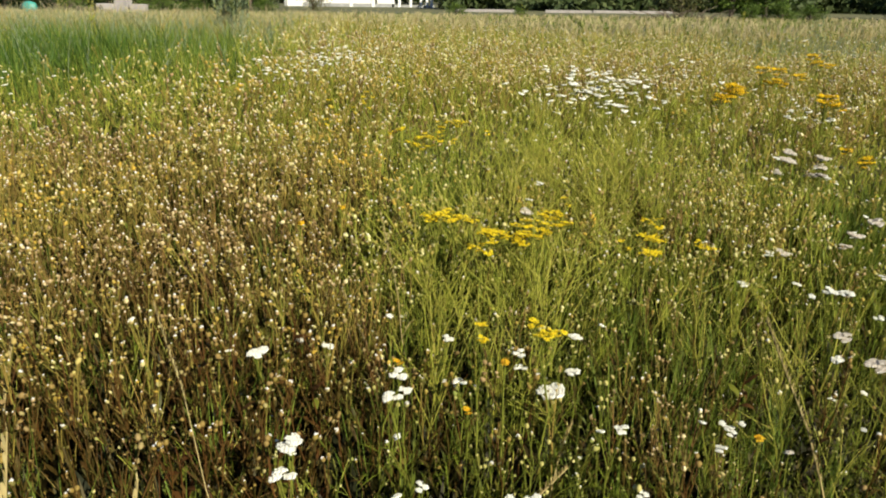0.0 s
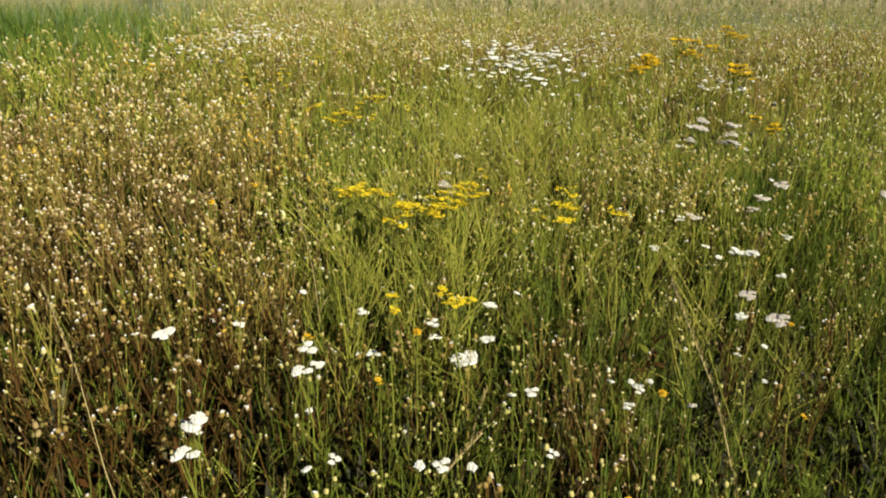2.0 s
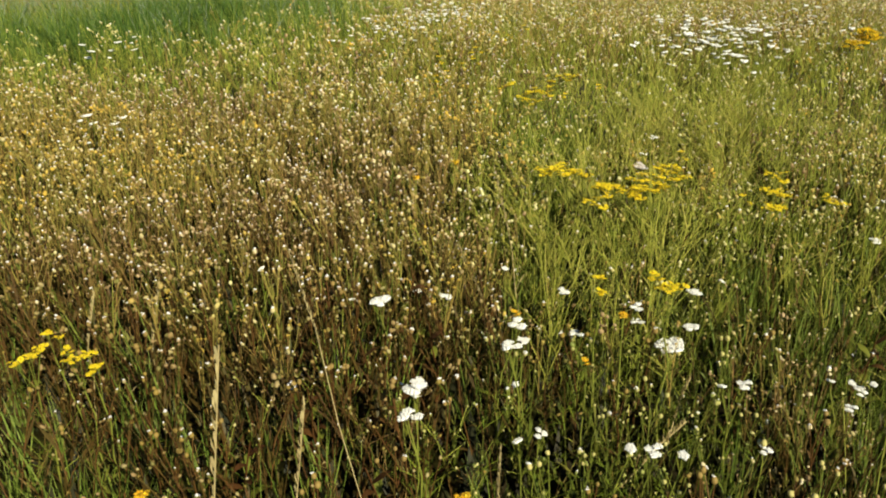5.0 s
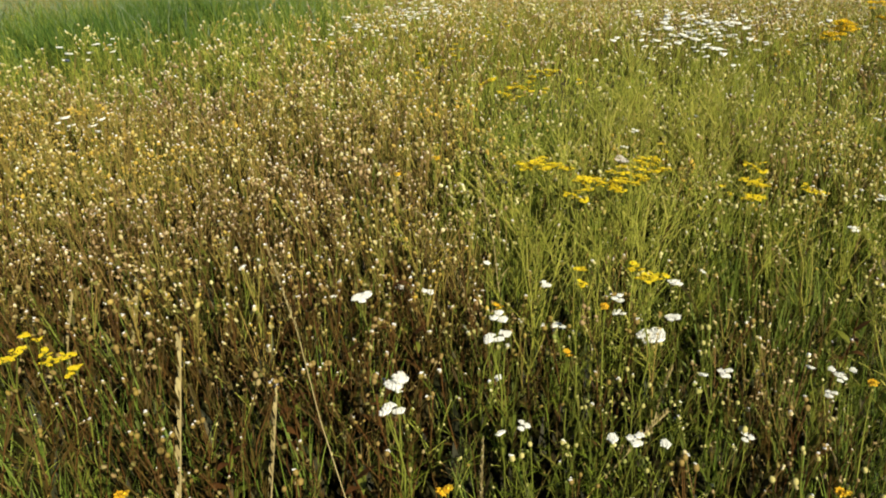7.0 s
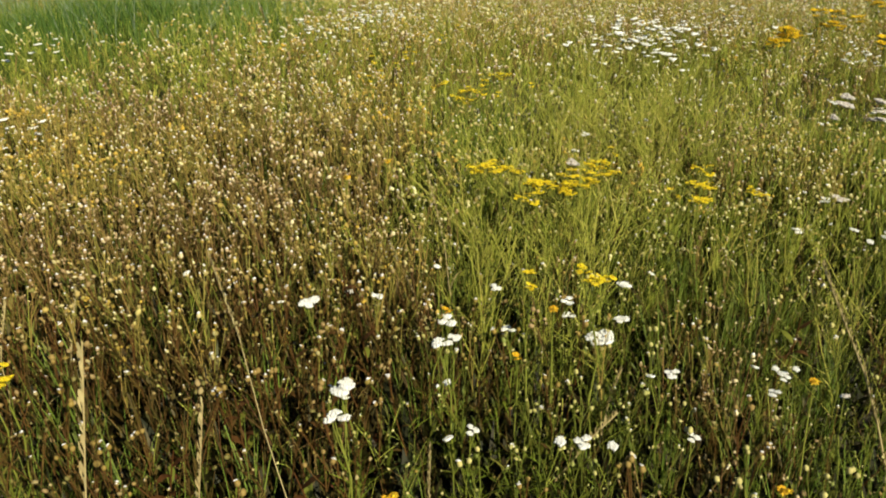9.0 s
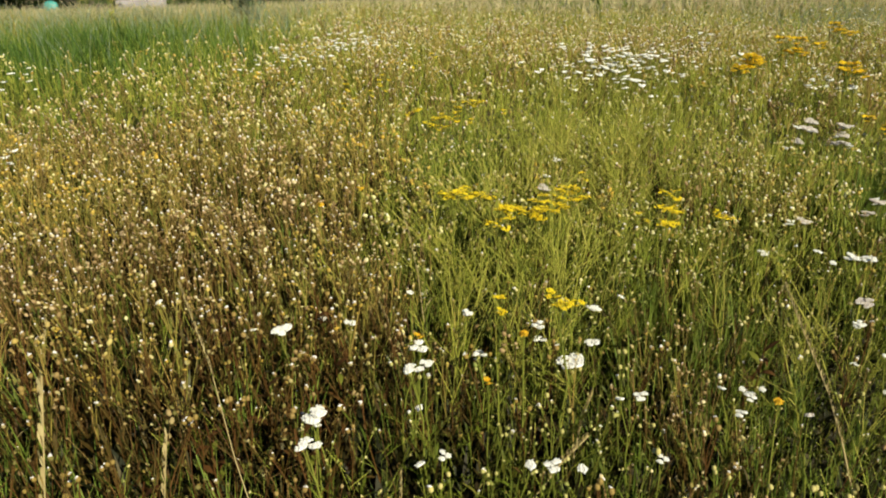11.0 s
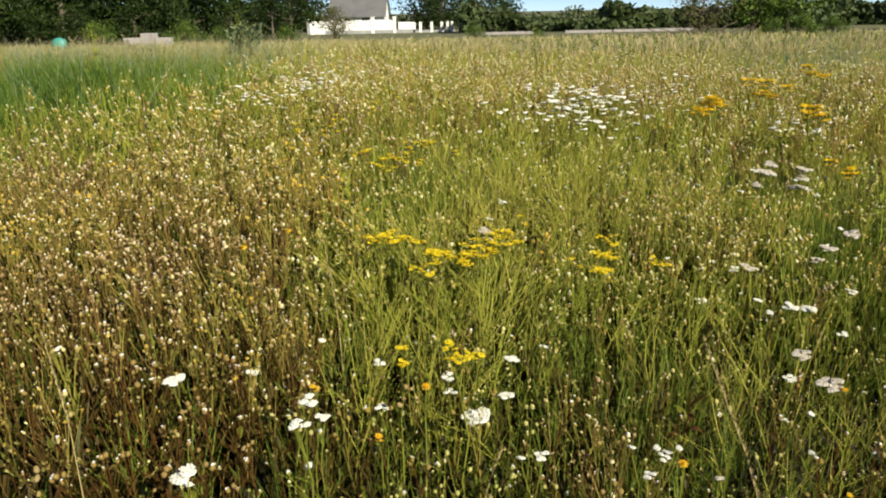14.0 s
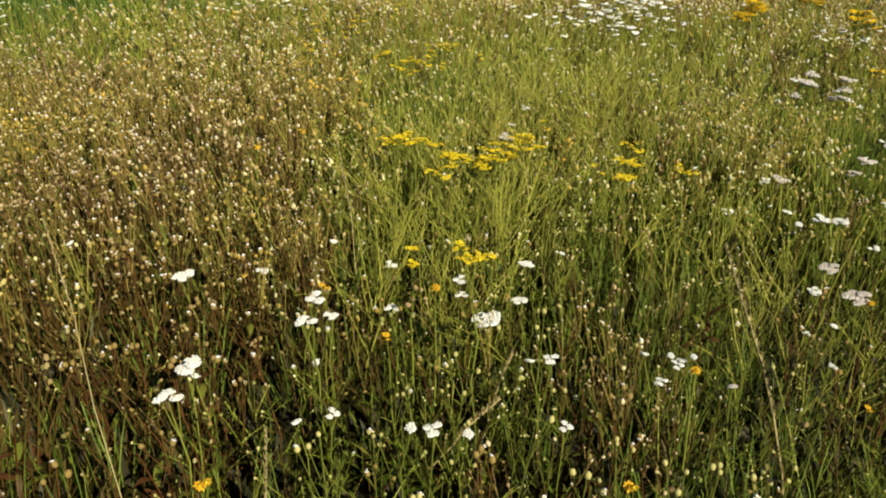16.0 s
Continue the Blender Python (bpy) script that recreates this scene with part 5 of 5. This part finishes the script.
tall_weed("tall_weed", 6.95, 14.0, 0.88, 0.35, 9, M_GREY_LEAF, 5, "grey-green tall weed in dry grass", 0.13, 0.025)
tall_weed("tall_weed", 9.8, 25.0, 1.15, 0.12, 3, M_YELLOW_STEM, 6, "yellow-green tall weed in dry grass", 0.12, 0.03)
tall_weed("tall_weed", 2.7, 11.0, 0.72, 0.15, 5, M_LEAF, 7, "green leafy weed rising over the flowers", 0.09, 0.02)
tall_weed("tall_weed", -19.4, 40.0, 1.75, 0.25, 5, M_YELLOW_STEM, 11, "pale yellow-green tall weed before dark trees", 0.16, 0.035)
tall_weed("tall_weed", -8.5, 30.0, 1.9, 0.30, 5, M_LEAF, 8, "green tall branching weed before the trees", 0.16, 0.035)
for k, (x, y, hh) in enumerate(((2.32, 3.15, 0.60), (2.42, 3.45, 0.62), (2.52, 3.05, 0.58), (2.62, 3.35, 0.62))):
    tall_weed("tall_weed", x, y, hh, 0.13, 8, M_BRIGHT_LEAF, 60 + k, "bright green leafy weed at the meadow's edge", 0.07, 0.012)
tall_weed("tall_weed", -7.6, 12.2, 0.62, 0.5, 14, M_GRASS, 10, "dark green clump of tall grass", 0.2, 0.014)


# ---- trees ----
def tree(name, height, radius, leaf_mat, seed, label, leaves=3200, leaf=0.30, low=0.12, clumps=26):
    rng = np.random.default_rng(seed)
    root = new(name)
    tagged(root, label, "tree" if name == "tree" else "bush", "trees round the field" if name == "tree" else "")
    wood = Shape()
    trunk = [(0.12 * math.sin(q * 3 + seed), 0.12 * math.cos(q * 2 + seed), height * 0.8 * q) for q in (0, 0.25, 0.5, 0.75, 1.0)]
    wood.tube(trunk, radius * 0.07, radius * 0.015, 0, 7)
    tips = []
    for k in range(clumps):
        t = rng.uniform(low, 1.0)
        a = k * 2.39996 + rng.uniform(-0.4, 0.4)
        p = on_path(trunk, min(1, t * 0.95))
        out = radius * math.sqrt(max(0.05, 1 - (2 * abs(t - 0.42)) ** 2.2)) * rng.uniform(0.45, 1.0)
        end = p + Vector((math.cos(a) * out, math.sin(a) * out, height * 0.13 * rng.uniform(0.2, 1.1)))
        wood.tube([p, p.lerp(end, 0.5) + Vector((0, 0, 0.06 * height * 0.5)), end], radius * 0.022, radius * 0.006, 0, 4)
        tips.append((end, radius * rng.uniform(0.26, 0.46)))
        tips.append((p.lerp(end, 0.55), radius * rng.uniform(0.22, 0.36)))
    part("trunk", wood, M_BARK, root)
    crown = Shape()
    for i in range(leaves):
        c, r = tips[rng.integers(len(tips))]
        d = Vector(rng.normal(0, 1, 3)).normalized()
        p = c + d * r * rng.uniform(0.45, 1.1)
        u = Vector(rng.normal(0, 1, 3)).normalized()
        w = u.cross(d).normalized() if u.cross(d).length > 0.05 else Vector((1, 0, 0))
        s = leaf * rng.uniform(0.5, 1.1)
        crown.add([p - u * s * 0.5, p + w * s * 0.28, p + u * s * 0.5, p - w * s * 0.28 + d * s * 0.1], [(0, 1, 2), (0, 2, 3)], 0)
    part("crown", crown, leaf_mat, root)
    return root


def stand(ob, x, y, turn=0.0, s=1.0):
    ob.matrix_basis = Matrix.LocRotScale((x, y, float(land(x, y)) - 0.05), Euler((0, 0, turn)), (s, s, s))


def more(ob, spots, sx=1.0):
    for k, (x, y, s) in enumerate(spots):
        base = ob.scale[0]
        copy_thing(ob, Matrix.LocRotScale((x, y, float(land(x, y)) - 0.05), Euler((0, 0, k * 1.9 + 0.7)), [s / base] * 3))


dark_tree = tree("tree", 9.0, 3.6, M_TREE_LEAF, 1, "dark green broadleaf tree at the field's edge", 2600, 0.52, 0.10, 30)
stand(dark_tree, -20.5, 68)
more(dark_tree, [(-27, 66, 1.1), (-33, 64, 1.0), (-39, 66, 1.15), (-46, 63, 1.0), (-24, 76, 1.2), (-36, 75, 1.2), (-54, 66, 1.1), (-17.5, 80, 0.9), (-63, 68, 1.1), (-18.5, 62, 0.42), (-22.5, 61, 0.45), (-26.0, 61.5, 0.5), (-30.2, 60.5, 0.42), (-34.0, 61, 0.5), (-38.0, 60, 0.45), (-42.5, 61, 0.5), (-47, 60, 0.5), (-16.0, 66, 0.55)])
round_tree = tree("tree", 8.0, 4.2, M_TREE_LEAF, 2, "dark green spreading tree behind the field", 2600, 0.52, 0.08, 30)
stand(round_tree, -30, 70, 1.0)
more(round_tree, [(-38.5, 68, 1.0), (-33.5, 67, 0.95), (-28.5, 69, 1.0), (-24.0, 68, 0.9), (-43, 71, 1.0), (2.5, 128, 1.15), (7.0, 132, 0.95), (-6, 136, 1.3), (-3, 126, 0.9), (41, 66, 1.1), (50, 62, 1.1), (-24, 120, 1.2), (-31, 126, 1.2)])
bush = tree("bush", 2.6, 2.0, M_LIGHT_LEAF, 3, "light green bush at the field's edge", 2600, 0.20, 0.02, 24)
stand(bush, 23.4, 53, 0.0, 0.55)
more(bush, [(25.3, 53, 0.5), (21.6, 54, 0.5), (-20.6, 57.5, 0.75), (-26.8, 57, 0.8), (-13.5, 60, 0.55), (-19.2, 61, 0.6), (6.3, 62, 0.35), (1.3, 64, 0.45)])
dark_bush = tree("bush", 4.6, 2.5, M_OLIVE_LEAF, 4, "dark olive bush with bare twigs at the field's edge", 3000, 0.22, 0.05, 26)
stand(dark_bush, 18.7, 60)
more(dark_bush, [(-12.6, 78, 0.8), (37, 60, 1.1), (23.5, 118, 0.75)])
stand_tree = tree("tree", 6.0, 2.8, M_LIGHT_LEAF, 5, "green broadleaf tree behind the bushes", 3400, 0.34, 0.05, 26)
stand(stand_tree, 22.6, 60)
more(stand_tree, [(25.6, 61, 1.05)])

# far woods on the horizon
wood_rng = np.random.default_rng(77)
fv, ff = [], []
for k in range(24000):
    if k % 3:
        x = wood_rng.uniform(0, 75)
        y = 88 + 4 * math.sin(x * 0.3) + wood_rng.uniform(0, 8)
        gap = 1 - 0.5 * math.exp(-((x - 11.5) / 5.5) ** 4) - 0.65 * math.exp(-((x - 30.5) / 2.2) ** 4)
        hmax = 2.3 + 0.7 * math.sin(x * 0.45) + 0.6 * math.sin(x * 1.13 + 1) + 0.3 * math.sin(x * 2.7)
        hmax *= gap
    else:
        x = wood_rng.uniform(-110, 130)
        y = 150 + 8 * math.sin(x * 0.08) + wood_rng.uniform(0, 14)
        hmax = 2.2 + 0.7 * math.sin(x * 0.31) + 0.6 * math.sin(x * 0.83 + 1) + 0.5 * math.sin(x * 2.1)
    z = float(land(x, y)) - 0.1 + hmax * wood_rng.random() ** 0.8
    p = Vector((x, y, z))
    u, w = Vector(wood_rng.normal(0, 1, 3)).normalized(), Vector(wood_rng.normal(0, 1, 3)).normalized()
    o = len(fv)
    fv += [tuple(p - u * 0.5), tuple(p + w * 0.35), tuple(p + u * 0.5), tuple(p - w * 0.35)]
    ff += [(o, o + 1, o + 2), (o, o + 2, o + 3)]
tagged(new("far_woods", mesh_from("far_woods", np.array(fv), np.array(ff), np.zeros(len(ff)), [M_HAZY_LEAF])),
       "dark green woods on the horizon", "woods", kind="stuff")


# ---- houses and walls beyond the field ----
def block(name, dims, mat, parent, label="", bevel=0.02):
    x0, y0, z0, x1, y1, z1 = dims
    bm = bmesh.new()
    bmesh.ops.create_cube(bm, size=1.0)
    bmesh.ops.scale(bm, vec=(x1 - x0, y1 - y0, z1 - z0), verts=bm.verts)
    bmesh.ops.translate(bm, vec=((x0 + x1) / 2, (y0 + y1) / 2, (z0 + z1) / 2), verts=bm.verts)
    if bevel:
        bmesh.ops.bevel(bm, geom=list(bm.edges), offset=bevel, segments=1, affect="EDGES")
    me = bpy.data.meshes.new(name)
    bm.to_mesh(me)
    bm.free()
    me.materials.append(mat)
    ob = new(name, me)
    ob.parent = parent
    return tagged(ob, label)


wall = new("garden_wall")
wall.location = (-12.9, 100, float(land(-12.9, 100)))
tagged(wall, "white garden wall on a grey stone plinth", "wall")
block("plinth", (-4.6, -0.16, -0.1, 7.2, 0.16, 0.42), M_GREY_STONE, wall)
block("panel", (-6.6, -0.1, 0.0, 4.2, 0.1, 1.62), M_WHITE_WALL, wall)
block("panel", (4.9, -0.1, 0.42, 6.9, 0.1, 1.35), M_WHITE_WALL, wall)
for k, x in enumerate((-6.7, -2.2, 1.6, 4.4)):
    block("pillar", (x - 0.2, -0.22, 0, x + 0.2, 0.22, 1.75 + 0.2 * (k > 1)), M_WHITE_WALL if k > 1 else M_GREY_STONE, wall)
    cap = block("cap", (x - 0.27, -0.29, 1.75 + 0.2 * (k > 1), x + 0.27, 0.29, 1.85 + 0.2 * (k > 1)), M_WHITE_WALL, wall)
for x in (6.95, 7.75, 9.2, 10.5, 11.25, 11.85):
    block("post", (x - 0.16, -0.16, 0, x + 0.16, 0.16, 1.30), M_WHITE_WALL, wall)
block("base_course", (7.0, -0.14, -0.1, 12.2, 0.14, 0.28), M_GREY_STONE, wall)

house = new("house")
house.location = (-14.4, 110, float(land(-14.4, 110)))
tagged(house, "small white house with a grey gable roof", "house")
hs = Shape()
box(hs, -4.0, 0, 0, 3.6, 7, 2.5)
part("wall", hs, M_WHITE_WALL, house, smooth=False)
gs = Shape()
for gx0 in (-4.0, 3.45):
    gs.add([(gx0, 0, 2.5), (gx0, 7, 2.5), (gx0, 3.5, 5.6), (gx0 + 0.15, 0, 2.5), (gx0 + 0.15, 7, 2.5), (gx0 + 0.15, 3.5, 5.6)],
           [(0, 2, 1), (3, 4, 5), (0, 3, 5), (0, 5, 2), (1, 2, 5), (1, 5, 4)], 0)
part("gable", gs, M_WHITE_WALL, house, smooth=False)
rs = Shape()
for sg in (0, 1):
    y0, y1 = (-0.45, 3.5) if sg == 0 else (7.45, 3.5)
    z0, z1 = 2.18, 5.72
    rs.add([(-4.3, y0, z0), (3.9, y0, z0), (3.9, y1, z1), (-4.3, y1, z1), (-4.3, y0, z0 - 0.14), (3.9, y0, z0 - 0.14), (3.9, y1, z1 - 0.14), (-4.3, y1, z1 - 0.14)],
           [(0, 1, 2), (0, 2, 3), (4, 6, 5), (4, 7, 6), (0, 5, 1), (0, 4, 5), (1, 6, 2), (1, 5, 6), (0, 3, 7), (0, 7, 4)], 0)
part("roof", rs, M_ROOF, house, smooth=False)
block("barge_board", (3.9, -0.5, 2.0, 4.0, 0.1, 2.3), M_WHITE_WALL, house)
for x in (-2.6, 0.4):
    w = block("window", (x, -0.06, 0.95, x + 1.2, 0.02, 2.05), M_WHITE_WALL, house)
    block("pane", (x + 0.1, -0.08, 1.05, x + 1.1, -0.05, 1.95), M_GLASS_DARK, w, "", 0)

for x0, x1, y in ((1.6, 8.4, 80), (10.8, 15.6, 80), (15.9, 24.2, 81)):
    low = new("low_wall")
    low.location = (x0, y, float(land(x0, y)))
    tagged(low, "low pale concrete wall beyond the field", "wall", "low walls")
    n = 4
    for k in range(n):
        q = (x1 - x0) / n
        block("slab", (q * k + 0.01, -0.15, -0.1, q * (k + 1) - 0.01, 0.15, 0.26), M_BLOCK, low)

# ---- clutter before the left trees ----
tarp = new("covered_cart")
tarp.location = (-29.4, 56, float(land(-29.4, 56)))
tarp.scale = (0.64, 0.64, 0.64)
tagged(tarp, "low cart under a teal plastic sheet", "cart")
ts = Shape()
ring = []
for i, (zz, k) in enumerate(((0.15, 1.0), (0.75, 0.98), (1.12, 0.80), (1.30, 0.35))):
    for j in range(12):
        a = 2 * math.pi * j / 12
        ring.append((math.cos(a) * 0.85 * k * (1 + 0.06 * math.sin(3 * j + i)), math.sin(a) * 0.6 * k, zz + 0.05 * math.sin(2.3 * j + i)))
faces = []
for i in range(3):
    for j in range(12):
        p, q = i * 12 + j, i * 12 + (j + 1) % 12
        faces += [(p, q, q + 12), (p, q + 12, p + 12)]
ring.append((0, 0, 1.33))
faces += [(36 + j, 36 + (j + 1) % 12, 48) for j in range(12)]
ts.add(ring, faces, 0)
part("sheet", ts, M_TEAL, tarp)
for x in (-0.5, 0.5):
    wsh = Shape()
    wsh.tube([(x, -0.5, 0.25), (x, -0.42, 0.25)], 0.26, 0.26, 0, 14)
    part("wheel", wsh, M_DARK_WOOD, tarp)
for k, (x, y, w, h, turn) in enumerate(((-23.9, 56, 1.2, 0.65, 4), (-22.8, 56.3, 1.0, 0.95, -6), (-21.6, 56, 1.1, 0.62, 2))):
    blk = block("concrete_block", (-w / 2, -0.4, 0, w / 2, 0.4, h + 0.12), M_BLOCK, None, "", 0.04)
    blk.matrix_basis = pose(x, y, float(land(x, y)) - 0.02, 0, 0, turn)
    tagged(blk, "pale weathered concrete block before dark trees", "block", "concrete blocks")


def brush_pile(x, y, wide, height, seed):
    rng = np.random.default_rng(seed)
    root = new("brush_pile")
    root.location = (x, y, float(land(x, y)) - 0.05)
    tagged(root, "dark pile of cut branches before the trees", "brush", "brush piles")
    for _ in range(26):
        s = Shape()
        a, t = rng.uniform(0, 6.28), rng.uniform(0.1, 0.9)
        p = Vector((rng.normal(0, wide * 0.3), rng.normal(0, 0.25), 0))
        d = Vector((math.cos(a) * wide * 0.5, math.sin(a) * 0.4, height * t))
        s.tube([p, p + d * 0.5 + Vector((0, 0, 0.1 * height)), p + d], 0.05, 0.02, 0, 5)
        part("cut_branch", s, M_BARK, root)


brush_pile(-26.6, 55.2, 2.2, 1.2, 1)
brush_pile(-24.6, 55.0, 1.8, 0.9, 2)
brush_pile(17.6, 57.0, 4.0, 1.3, 3)
